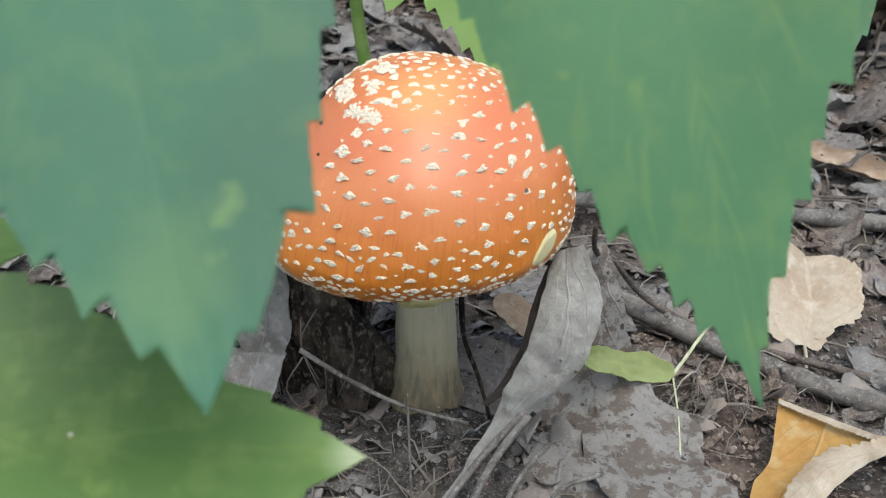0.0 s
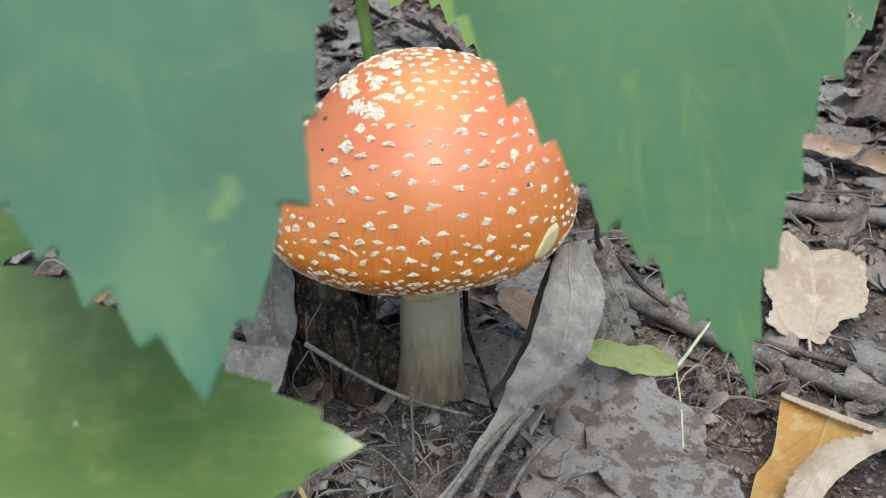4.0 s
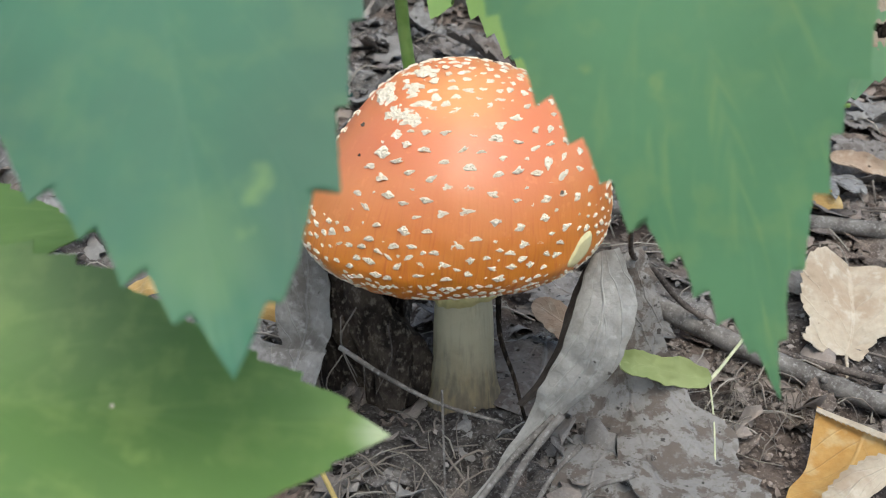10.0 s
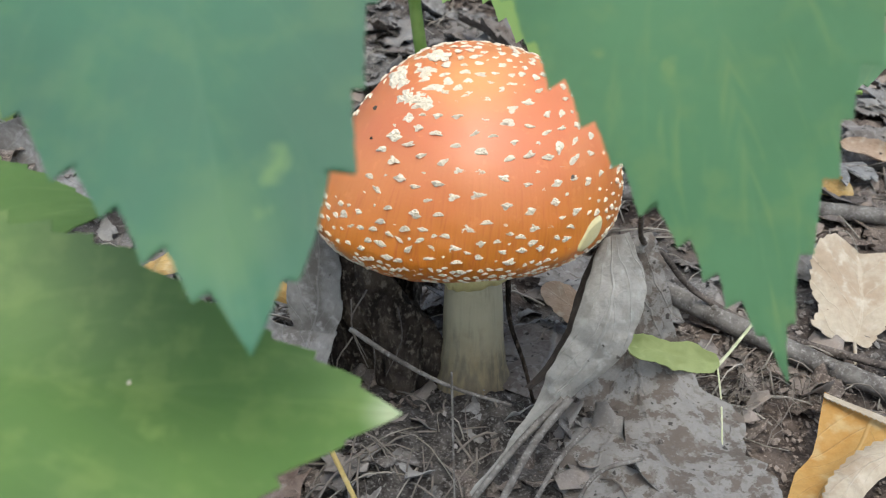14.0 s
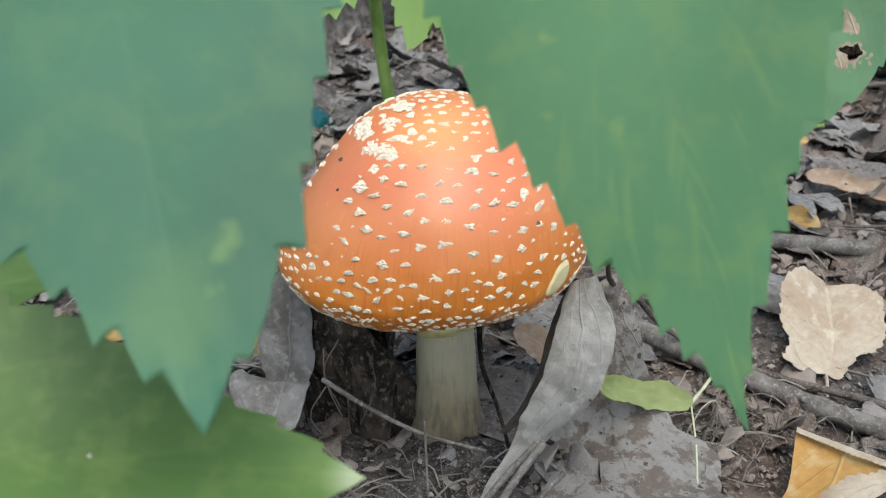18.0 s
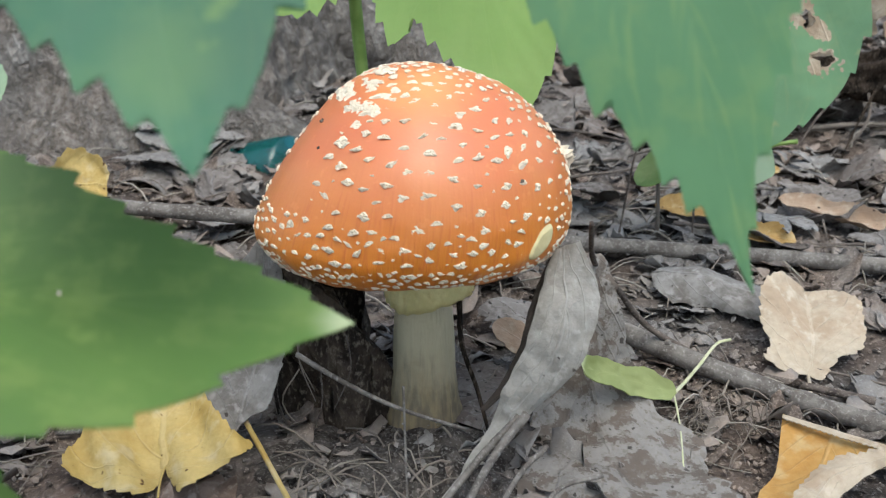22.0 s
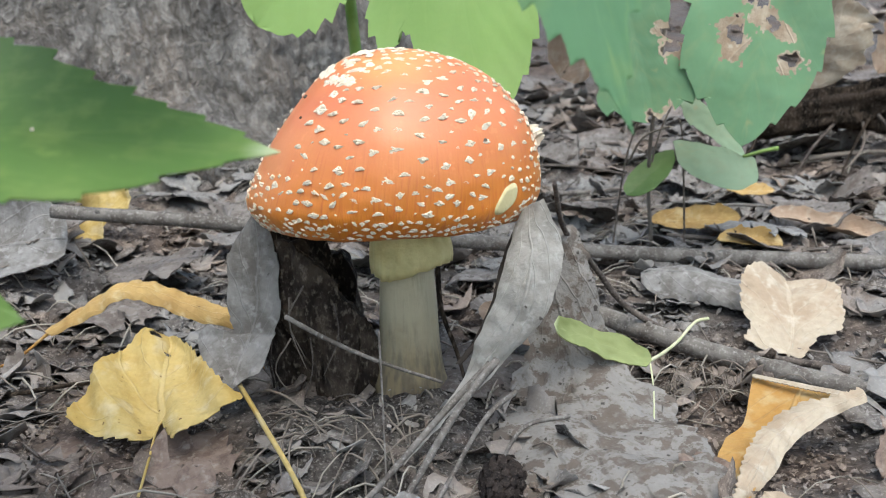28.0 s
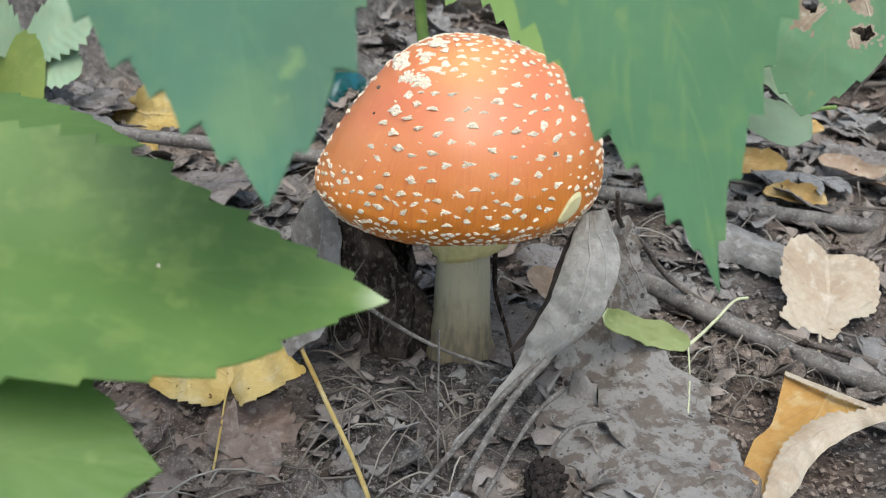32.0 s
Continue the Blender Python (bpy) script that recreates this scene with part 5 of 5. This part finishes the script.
def build_bract():
    """A lime tree's green bract with its fruit stalk and two nutlets."""
    root = tagged(new("lime_bract"), "green lime-tree bract with stalk and brown nutlets on the litter", "seed")
    m = frame_to((0.0835, 0.2900, 0.0190), (0.0462, 0.2680, 0.0400), (0.1, -0.8, 0.6))
    g, uv = blade(0.0485, 0.0104, p=0.22, q=0.22, teeth=4, tooth=0.01, roll=0.3, curl=0.30, crumple=0.11, ragged=0.12, seed=95)
    ob = part("bract", sheet("bract", g, 0.0005, uv), M_POD, root)
    ob.matrix_world = m
    rod("stalk", [(0.0835, 0.2905, 0.0185), (0.091, 0.303, 0.0175), (0.098, 0.314, 0.018), (0.106, 0.322, 0.023), (0.112, 0.324, 0.024)], 0.0007, 0.0006, M_PALE, root)
    rod("fruit_stalk", [(0.083, 0.2905, 0.018), (0.081, 0.270, 0.014), (0.076, 0.240, 0.008), (0.072, 0.222, 0.007)], 0.00035, 0.0003, M_PALE, root)
    rod("fruit_stalk", [(0.076, 0.240, 0.008), (0.080, 0.230, 0.009), (0.082, 0.222, 0.007)], 0.0004, 0.0003, M_STRAW, root)
    for x, y in ((0.072, 0.219), (0.083, 0.220)):
        bm = bmesh.new()
        bmesh.ops.create_icosphere(bm, subdivisions=3, radius=0.0026)
        for v in bm.verts:
            v.co *= 1 + 0.08 * noise.noise(v.co * 700)
        nut = part("nutlet", bm, M_NUT, root)
        nut.location = (x, y, height(x, y) + 0.0035)


build_bract()


def build_humus():
    """Dark crumbly humus heaped round the foot of the mushroom and its stub."""
    verts, faces = [], []
    rings, n = 44, 96
    for k in range(rings):
        t = k / (rings - 1)
        for i in range(n):
            a = 2 * math.pi * i / n
            r = t * (0.060 + 0.010 * noise.noise(Vector((math.cos(a) * 2, math.sin(a) * 2, 3))))
            x, y = 0.000 + r * 1.10 * math.cos(a), 0.268 + r * math.sin(a)
            z = height(x, y) + 0.0085 * (1 - t ** 2.2) - 0.0015 + 0.0035 * noise.noise(Vector((x * 110, y * 110, 1))) * (1 - t ** 4) + 0.002 * noise.noise(Vector((x * 330, y * 330, 5))) * (1 - t ** 4)
            verts.append((x, y, z))
    faces = [(k * n + i, (k + 1) * n + i, (k + 1) * n + (i + 1) % n, k * n + (i + 1) % n) for k in range(rings - 1) for i in range(n)]
    tagged(part("humus", mesh("humus", verts, faces), M_HUMUS), "dark crumbly humus heaped round the mushroom's foot", "soil", kind="stuff")


build_humus()


def build_stub():
    """Rotten wood stub: a ragged hollow shell behind and beside the stem."""
    rows, cols = 40, 70
    g = np.zeros((rows, cols, 3))
    for i in range(rows):
        for j in range(cols):
            a = radians(70 + 250 * j / (cols - 1))
            top = 0.068 + 0.008 * noise.noise(Vector((j * 0.22, 1, 0))) - 0.030 * max(0, abs(j / (cols - 1) - 0.45) - 0.3) / 0.2
            z = -0.006 + (top + 0.006) * i / (rows - 1)
            hollow = math.exp(-((math.degrees(a) - 238) / 26) ** 2) * max(0.0, 1 - (z / 0.040) ** 2)
            r = 0.0215 + 0.003 * i / rows - 0.013 * hollow + 0.0035 * noise.noise(Vector((j * 0.35, z * 25, 5))) + 0.0016 * noise.noise(Vector((j * 1.3, z * 70, 9)))
            g[i, j] = -0.036 + r * math.cos(a) - 0.06 * max(0, z - 0.02), 0.300 + r * math.sin(a) * 0.8, z
    root = part("rotten_stub", sheet("rotten_stub", g, 0.006), M_STUB)
    tagged(root, "dark rotten wood stub standing beside the mushroom stem", "stump")
    rng = random.Random(5)
    for k in range(10):
        a = radians(180 + 110 * rng.random())
        x, y = -0.038 + 0.027 * math.cos(a), 0.300 + 0.024 * math.sin(a)
        z = rng.uniform(0.03, 0.055)
        rod("fibre", [(x, y, z), (x - 0.002 + rng.uniform(-.004, .004), y - 0.002, z - 0.012), (x + rng.uniform(-.006, .006), y - 0.003, z - 0.026)], 0.00035, 0.0002, M_TWIG, root, 4, 4)


build_stub()

# brown leaves under the yellow and the orange ones
for b, t, up, w, sd in ((on(-0.128, 0.220, 0.003), on(-0.056, 0.222, 0.004), (0, -0.3, 1), 0.050, 301), (on(-0.100, 0.200, 0.002), on(-0.060, 0.212, 0.004), (0, -0.3, 1), 0.032, 306), (on(0.150, 0.196, 0.003), on(0.190, 0.205, 0.008), (0, -0.3, 1), 0.034, 302), (on(0.215, 0.335, 0.004), on(0.185, 0.30, 0.006), (0, -0.3, 1), 0.030, 303),
                        (on(0.140, 0.222, 0.004), on(0.172, 0.236, 0.010), (0, -0.3, 1), 0.026, 305), (on(0.07, 0.162, 0.002), on(0.11, 0.168, 0.004), (0, -0.2, 1), 0.030, 304), (on(0.074, 0.200, 0.002), on(0.096, 0.222, 0.004), (0, -0.3, 1), 0.018, 307), (on(0.128, 0.184, 0.002), on(0.158, 0.192, 0.005), (0, -0.3, 1), 0.028, 308)):
    leaf_thing("dead_leaf", b, t, up, w, M_BROWN, "crumpled reddish-brown dead leaf in the litter", "dead leaf", p=0.4, q=0.45, teeth=6, tooth=0.05, crumple=0.14, ragged=0.6, cup=0.1, seed=sd, cols=31, per=12)
def build_log():
    """A crumbling dark log, furrowed and uneven, with rootlets hanging from it."""
    line = bend([(0.205, 0.655, 0.066), (0.27, 0.632, 0.080), (0.33, 0.615, 0.088), (0.42, 0.60, 0.096), (0.56, 0.58, 0.100)], 20)
    n = 44
    verts = []
    for i, p in enumerate(line):
        d = (line[min(i + 1, len(line) - 1)] - line[max(i - 1, 0)]).normalized()
        side = d.cross(Vector((0, 0, 1))).normalized()
        up = side.cross(d)
        r0 = 0.010 + 0.020 * i / (len(line) - 1)
        for k in range(n):
            a = 2 * math.pi * k / n
            q = Vector((i * 0.10, math.cos(a) * 2.2, math.sin(a) * 2.2))
            r = r0 * (1 + 0.38 * noise.noise(q * 0.8) + 0.30 * noise.noise(Vector((i * 0.16, q.y * 2.6, q.z * 2.6))) + 0.16 * noise.noise(q * 5))
            verts.append(p + (side * math.cos(a) + up * math.sin(a)) * r)
    faces = [(i * n + k, i * n + (k + 1) % n, (i + 1) * n + (k + 1) % n, (i + 1) * n + k) for i in range(len(line) - 1) for k in range(n)]
    faces += [tuple(range(n - 1, -1, -1)), tuple((len(line) - 1) * n + k for k in range(n))]
    root = tagged(part("log", mesh("log", verts, faces), M_ROT), "dark crumbling log half buried in leaf litter", "log")
    rng = random.Random(44)
    for k in range(14):
        p = line[rng.randrange(4, 60)]
        q = Vector((rng.uniform(-0.05, 0.03), -rng.uniform(0.03, 0.07), 0))
        end = p + q
        end.z = height(end.x, end.y) + 0.001
        mid = p + q * 0.45 + Vector((rng.uniform(-0.01, 0.01), -0.008, rng.uniform(-0.026, -0.010)))
        rod("rootlet", [p, mid, end], 0.0014, 0.0005, M_TWIG if k % 3 else M_ROT, root, 5, 8, 0.1, k)


build_log()
for b, t, up, w, sd in (((0.243, 0.622, 0.096), (0.262, 0.600, 0.152), (-0.2, -0.9, 0.3), 0.044, 311), ((0.285, 0.610, 0.104), (0.318, 0.600, 0.150), (0.1, -0.9, 0.4), 0.036, 312)):
    leaf_thing("dead_leaf", b, t, up, w, M_CREAM if sd == 311 else M_TAN, "pale dead leaf caught upright on the log", "dead leaf", p=0.45, q=0.5, teeth=7, tooth=0.05, crumple=0.12, ragged=0.3, seed=sd)

# dry grass and fibres in front of the stem
for pts, r, lab in (
        ([(0.024, 0.240, 0.036), (0.010, 0.232, 0.024), (-0.008, 0.212, 0.010), (-0.016, 0.196, 0.007)], 0.0013, "grey dry grass blade bent down from the leaf"),
        ([(0.026, 0.238, 0.038), (0.014, 0.228, 0.026), (0.000, 0.205, 0.010), (-0.006, 0.190, 0.006)], 0.0014, "grey dry grass blade bent down from the leaf"),
        ([(0.032, 0.236, 0.028), (0.022, 0.224, 0.024), (0.010, 0.206, 0.010), (0.004, 0.190, 0.006)], 0.0009, "grey dry grass blade bent over"),
        ([(0.048, 0.230, 0.022), (0.034, 0.222, 0.022), (0.026, 0.212, 0.014), (0.022, 0.200, 0.008)], 0.0008, "curled grey leaf stalk"),
        ([(-0.046, 0.262, 0.046), (-0.030, 0.254, 0.040), (-0.012, 0.248, 0.034), (0.008, 0.250, 0.026)], 0.0009, "pale dry stalk crossing before the stem"),
        ([(-0.0105, 0.232, 0.050), (-0.010, 0.230, 0.030), (-0.009, 0.222, 0.010), (-0.008, 0.216, 0.004)], 0.0004, "thin upright dry grass stem"),
        ([(0.006, 0.274, 0.060), (0.007, 0.272, 0.045), (0.012, 0.270, 0.030), (0.016, 0.266, 0.016)], 0.0010, "black twig against the mushroom stem"),
        ([(0.004, 0.196, 0.008), (0.020, 0.190, 0.010), (0.034, 0.180, 0.010), (0.05, 0.176, 0.007)], 0.0011, "reddish-brown twig on the litter"),
        ([(-0.20, 0.262, 0.008), (-0.16, 0.270, 0.014), (-0.125, 0.290, 0.014), (-0.100, 0.312, 0.012)], 0.0011, "dark bent twig on the litter"),
        ([(-0.21, 0.252, 0.006), (-0.17, 0.262, 0.010), (-0.13, 0.275, 0.010), (-0.105, 0.28, 0.008)], 0.0013, "grey bent twig on the litter"),
        ([(0.135, 0.205, 0.008), (0.16, 0.212, 0.012), (0.19, 0.222, 0.010), (0.22, 0.226, 0.008)], 0.0009, "thin grey twig beside the orange leaf")):
    black = "black" in lab or "dark" in lab
    stick(pts, r, r * 0.6, lab, "twig", M_ROT if black else M_TWIG if "reddish" in lab else M_STICK, 0, len(lab))


def build_cone(x, y, turn, size, label):
    """An alder cone: a core with rows of woody scales."""
    root = new("alder_cone")
    root.matrix_world = pose(x, y, 0.009 + size * 0.15, 0, 80, turn)
    tagged(root, label, "cone", "cones on the litter")
    bm = bmesh.new()
    bmesh.ops.create_uvsphere(bm, u_segments=16, v_segments=10, radius=size * 0.32)
    for v in bm.verts:
        v.co.z *= 1.5
    part("core", bm, M_CONE, root)
    rng = random.Random(int(turn))
    scale = None
    for k in range(70):
        t = (k + 0.5) / 70
        z = (t * 2 - 1) * size * 0.48
        r = size * 0.34 * math.sqrt(max(0.05, 1 - (t * 2 - 1) ** 2))
        a = k * 2.39996
        if scale is None:
            v = [(-0.5, 0, -0.3), (0.5, 0, -0.3), (0.6, 0.5, 0.1), (0.3, 0.7, 0.4), (-0.3, 0.7, 0.4), (-0.6, 0.5, 0.1), (0.4, 0.1, 0.2), (-0.4, 0.1, 0.2)]
            scale = mesh("scale", v, [(0, 1, 2, 3, 4, 5), (0, 7, 6, 1), (1, 6, 3, 2), (6, 7, 4, 3), (7, 0, 5, 4)], smooth=False)
            scale.materials.append(M_CONE)
        ob = new("scale", scale)
        ob.parent = root
        s = size * rng.uniform(0.13, 0.18)
        ob.matrix_local = Matrix.Translation((r * math.cos(a), r * math.sin(a), z)) @ Matrix.Rotation(a - math.pi / 2, 4, "Z") @ Matrix.Diagonal((s, s, s, 1))


build_cone(0.0265, 0.206, 75, 0.016, "dark brown alder cone lying on the litter")
build_cone(0.051, 0.177, 110, 0.0155, "dark brown alder cone lying on the litter")


def build_bottle():
    """A green glass bottle lying half buried behind the mushroom."""
    prof = [(0.0, 0.0), (0.026, 0.0), (0.030, 0.004), (0.030, 0.10), (0.028, 0.115), (0.014, 0.145), (0.0125, 0.185), (0.014, 0.19), (0.010, 0.19), (0.010, 0.145), (0.024, 0.112), (0.0265, 0.1), (0.0265, 0.008), (0.0, 0.006)]
    n = 40
    verts = [(r * math.cos(2 * math.pi * i / n), r * math.sin(2 * math.pi * i / n), z) for r, z in prof for i in range(n)]
    faces = [(k * n + i, k * n + (i + 1) % n, (k + 1) * n + (i + 1) % n, (k + 1) * n + i) for k in range(len(prof) - 1) for i in range(n)]
    ob = part("bottle", mesh("bottle", verts, faces), M_GLASS)
    ob.matrix_world = pose(-0.094, 0.570, 0.030, 0, 104, 150) @ Matrix.Scale(0.75, 4)
    tagged(ob, "green glass bottle lying half buried in litter", "bottle")


build_bottle()

# ---- leaf litter ----


CLEAR = ((0.122, 0.240, 0.040), (-0.09, 0.258, 0.040), (0.152, 0.347, 0.034), (-0.11, 0.31, 0.025), (0.07, 0.29, 0.02))


def build_litter():
    rng = random.Random(77)
    kinds = []
    for k in range(14):
        w = rng.uniform(0.6, 0.95)
        g, uv = blade(1.0, w, p=rng.uniform(0.3, 0.55), q=rng.uniform(0.35, 0.8), teeth=rng.randrange(4, 8), tooth=rng.uniform(0.03, 0.07), ragged=rng.uniform(0.45, 0.95), fold=rng.uniform(-8, 10),
                      curl=rng.uniform(-0.5, 0.5), cup=rng.uniform(-0.2, 0.2), roll=rng.choice((0, 0, 0, 0.5, -0.6)), crumple=rng.uniform(0.09, 0.17), seed=200 + k, cols=19, per=6)
        me = sheet("dead_leaf", g, 0.012, uv)
        me.materials.append(M_LITTER)
        line = [Vector(g[i, 9]) + Vector((0, 0, 0.004)) for i in range(0, g.shape[0], 3)]
        v, f = tube(line, [0.014 * (1 - 0.7 * i / len(line)) for i in range(len(line))], 4)
        rib = mesh("midrib", v, f)
        rib.materials.append(M_LITTER)
        kinds.append((me, rib))
    keep = ((0.05, 0.25, 0.055), (-0.092, 0.25, 0.062), (0.12, 0.23, 0.068), (0.155, 0.345, 0.058), (0.165, 0.315, 0.04), (0.132, 0.315, 0.05), (-0.008, 0.27, 0.045), (0.07, 0.30, 0.03), (-0.115, 0.31, 0.03))
    made = 0
    while made < 290:
        x, y = rng.uniform(-0.50, 0.50), 0.14 + 0.85 * rng.random() ** 1.4
        if abs(x) > 0.10 + 0.52 * (y + 0.05):
            continue
        if any(math.hypot(x - a, y - b) < c for a, b, c in keep):
            continue
        if y < 0.38 and rng.random() < 0.7:
            continue
        if math.hypot(x + 0.33, y - 0.905) < 0.30 or -0.030 < y - min(0.411 + 0.16 * x, 0.462 - 0.30 * x) < 0.010:
            continue
        s = rng.uniform(0.026, 0.056)
        if y < 0.25:
            s *= 0.55
        tilt = 7 if y < 0.4 else 10
        kind = kinds[rng.randrange(14)]
        ob = new("dead_leaf", kind[0])
        new("midrib", kind[1]).parent = ob
        ob.matrix_world = pose(x, y, height(x, y) + 0.002 + 0.06 * s, rng.gauss(4, tilt), rng.gauss(0, tilt), rng.uniform(0, 360)) @ Matrix.Diagonal((s, s, s, 1))
        tagged(ob, "crumpled grey-brown dead leaf in the litter", "dead leaf", "leaf litter")
        made += 1


def build_crumbs():
    """Loose crumbs and flakes of rotting leaves."""
    rng = random.Random(5)
    verts, faces = [], []
    for k in range(30000):
        y = 0.12 + 0.9 * rng.random() ** 1.7 if k < 22000 else rng.uniform(0.14, 0.36)
        x = rng.uniform(-1, 1) * (0.09 + 0.5 * (y + 0.05))
        s = (0.0008 + 0.0034 * rng.random() ** 2.4) * (0.7 + 0.9 * y)
        c = Vector((x, y, height(x, y) + 0.0018))
        heap = math.hypot(x / 1.10, y - 0.268) / 0.060
        if heap < 1 and rng.random() < 0.6:
            continue
        if heap < 1:
            c.z += 0.0085 * (1 - heap ** 2.2) - 0.0015
            s *= 0.7
        r = Euler((rng.gauss(0, 0.5), rng.gauss(0, 0.5), rng.uniform(0, 6.3))).to_matrix()
        k, n = len(verts), rng.randrange(4, 7)
        for z in (0.0, 1.0):
            for i in range(n):
                a = 2 * math.pi * i / n
                q = rng.uniform(0.6, 1.15)
                verts.append(c + r @ Vector((q * s * 0.5 * math.cos(a), q * s * 0.4 * math.sin(a), z * s * 0.12 + rng.uniform(-1, 1) * s * 0.12)))
        faces.append(tuple(k + n + i for i in range(n)))
        for i in range(n):
            faces.append((k + i, k + (i + 1) % n, k + n + (i + 1) % n, k + n + i))
    ob = part("leaf_crumbs", mesh("leaf_crumbs", verts, faces, smooth=False), M_CRUMB)
    tagged(ob, "grey-brown crumbs of rotting leaves on the soil", "leaf litter", kind="stuff")


def build_fibres():
    """Thin roots, grass and stalks strewn over the litter."""
    rng = random.Random(9)
    for name, count, mt, rad, lab in (("dry_fibres", 800, M_STRAW, 0.0003, "thin dry grass stems and stalks strewn over litter"), ("rootlets", 860, M_TWIG, 0.00032, "fine brown rootlets tangled over the litter")):
        verts, faces = [], []
        for k in range(count):
            y = 0.12 + 0.85 * rng.random() ** 1.5
            x = rng.uniform(-1, 1) * (0.09 + 0.5 * (y + 0.05))
            if name == "rootlets" and k < 300:
                x, y = 0.104 + rng.gauss(0, 0.015), 0.272 + rng.gauss(0, 0.016)
            if name == "rootlets" and 300 <= k < 340:
                x, y = -0.020 + rng.gauss(0, 0.02), 0.245 + rng.gauss(0, 0.012)
            if any(math.hypot(x - a, y - b) < c for a, b, c in ((0.122, 0.240, 0.045), (-0.09, 0.26, 0.045), (0.152, 0.347, 0.04), (-0.11, 0.31, 0.03))):
                continue
            a, L = rng.uniform(0, 6.3), rng.uniform(0.012, 0.05) * (0.8 + y * 0.6)
            mat, curl, slim = name == "rootlets" and k < 300, 0.16, 1.0
            if mat:
                L, curl, slim = L * 0.5, 0.5, 0.5
            p, line = Vector((x, y, 0)), []
            lift = rng.uniform(0.0015, 0.009)
            for i in range(6):
                line.append(Vector((p.x, p.y, height(p.x, p.y) + 0.002 + lift * math.sin(math.pi * i / 5))))
                a += rng.gauss(0, curl)
                p += Vector((math.cos(a), math.sin(a), 0)) * L / 5
            v, f = tube(line, rad * slim * rng.uniform(0.6, 1.6) * (0.7 + y), 4)
            o = len(verts)
            verts += v
            faces += [tuple(o + i for i in q) for q in f]
        tagged(part(name, mesh(name, verts, faces), mt), lab, "leaf litter", kind="stuff")


def build_flakes():
    """Torn, curled fragments of old leaves."""
    rng = random.Random(31)
    verts, faces, uvs = [], [], []
    n = 6
    for _ in range(7000):
        y = 0.12 + 0.85 * rng.random() ** 1.6 if _ < 5400 else rng.uniform(0.8, 2.2)
        x = rng.uniform(-1, 1) * (0.09 + 0.5 * (y + 0.05))
        if _ >= 6000:
            x, y = rng.uniform(-2.4, 2.4), rng.uniform(-1.4, 2.6)
        if any(math.hypot(x - a, y - b) < c for a, b, c in CLEAR):
            continue
        s = (0.004 + 0.019 * rng.random() ** 2.4) * (0.8 + 0.6 * min(2.0, math.hypot(x, y)))
        lobes = [rng.uniform(0.5, 1.3) for _k in range(11)]
        if _ >= 6000:
            s += 0.012
        m = pose(x, y, height(x, y) + 0.0025 + 0.05 * s, rng.gauss(5, 13), rng.gauss(0, 13), rng.uniform(0, 360))
        bow, twist, long = rng.uniform(-1.0, 1.0), rng.uniform(-0.6, 0.6), rng.uniform(0.45, 1.0)
        k = len(verts)
        for low in (0, 1):
            for i in range(n):
                for j in range(n):
                    a, b = i / (n - 1) - 0.5, j / (n - 1) - 0.5
                    turn = (math.atan2(b, a) / (2 * math.pi) + 0.5) * 10.999
                    edge = lobes[int(turn)] if max(abs(a), abs(b)) > 0.45 else 0.9
                    px, py = a * math.sqrt(1 - 1.6 * b * b) * edge * 1.15, b * math.sqrt(1 - 1.6 * a * a) * edge * 1.15
                    q = Vector((px * s, py * s * long, s * (bow * px * px + twist * px * py + 0.16 * noise.noise(Vector((a * 5, b * 5, k * 0.37)))) - low * 0.0003))
                    verts.append(m @ q)
                    uvs.append((0.5 + a * 0.8, 0.5 + b))
        o = n * n
        for i in range(n - 1):
            for j in range(n - 1):
                c = k + i * n + j
                faces.append((c, c + n, c + n + 1, c + 1))
                faces.append((o + c, o + c + 1, o + c + n + 1, o + c + n))
        ring = [j for j in range(n)] + [i * n + n - 1 for i in range(1, n)] + [(n - 1) * n + j for j in range(n - 2, -1, -1)] + [i * n for i in range(n - 2, 0, -1)]
        for a, b in zip(ring, ring[1:] + ring[:1]):
            faces.append((k + a, k + b, k + o + b, k + o + a))
    ob = part("leaf_fragments", mesh("leaf_fragments", verts, faces, uvs), M_CRUMB)
    tagged(ob, "torn grey fragments of old leaves over the soil", "leaf litter", kind="stuff")


def build_twigs():
    rng = random.Random(17)
    for k in range(26):
        y = rng.uniform(0.40, 0.95)
        x = rng.uniform(-0.35, 0.55) * (0.3 + y)
        if math.hypot(x + 0.33, y - 0.905) < 0.36:
            continue
        a, L = rng.uniform(-0.7, 0.7), rng.uniform(0.05, 0.14)
        pts = []
        for i in range(4):
            px, py = x + math.cos(a) * L * (i / 3 - 0.5), y + math.sin(a) * L * (i / 3 - 0.5)
            pts.append(on(px, py, 0.004 + rng.uniform(0, 0.006)))
        r = rng.uniform(0.0008, 0.0020)
        tagged(stick(pts, r, r * 0.6, "thin dead twig lying on the litter", "twig", M_TWIG if k % 3 else M_STICK, 0, k), group="twigs on the forest floor")


build_twigs()
build_litter()
build_flakes()
build_crumbs()
build_fibres()
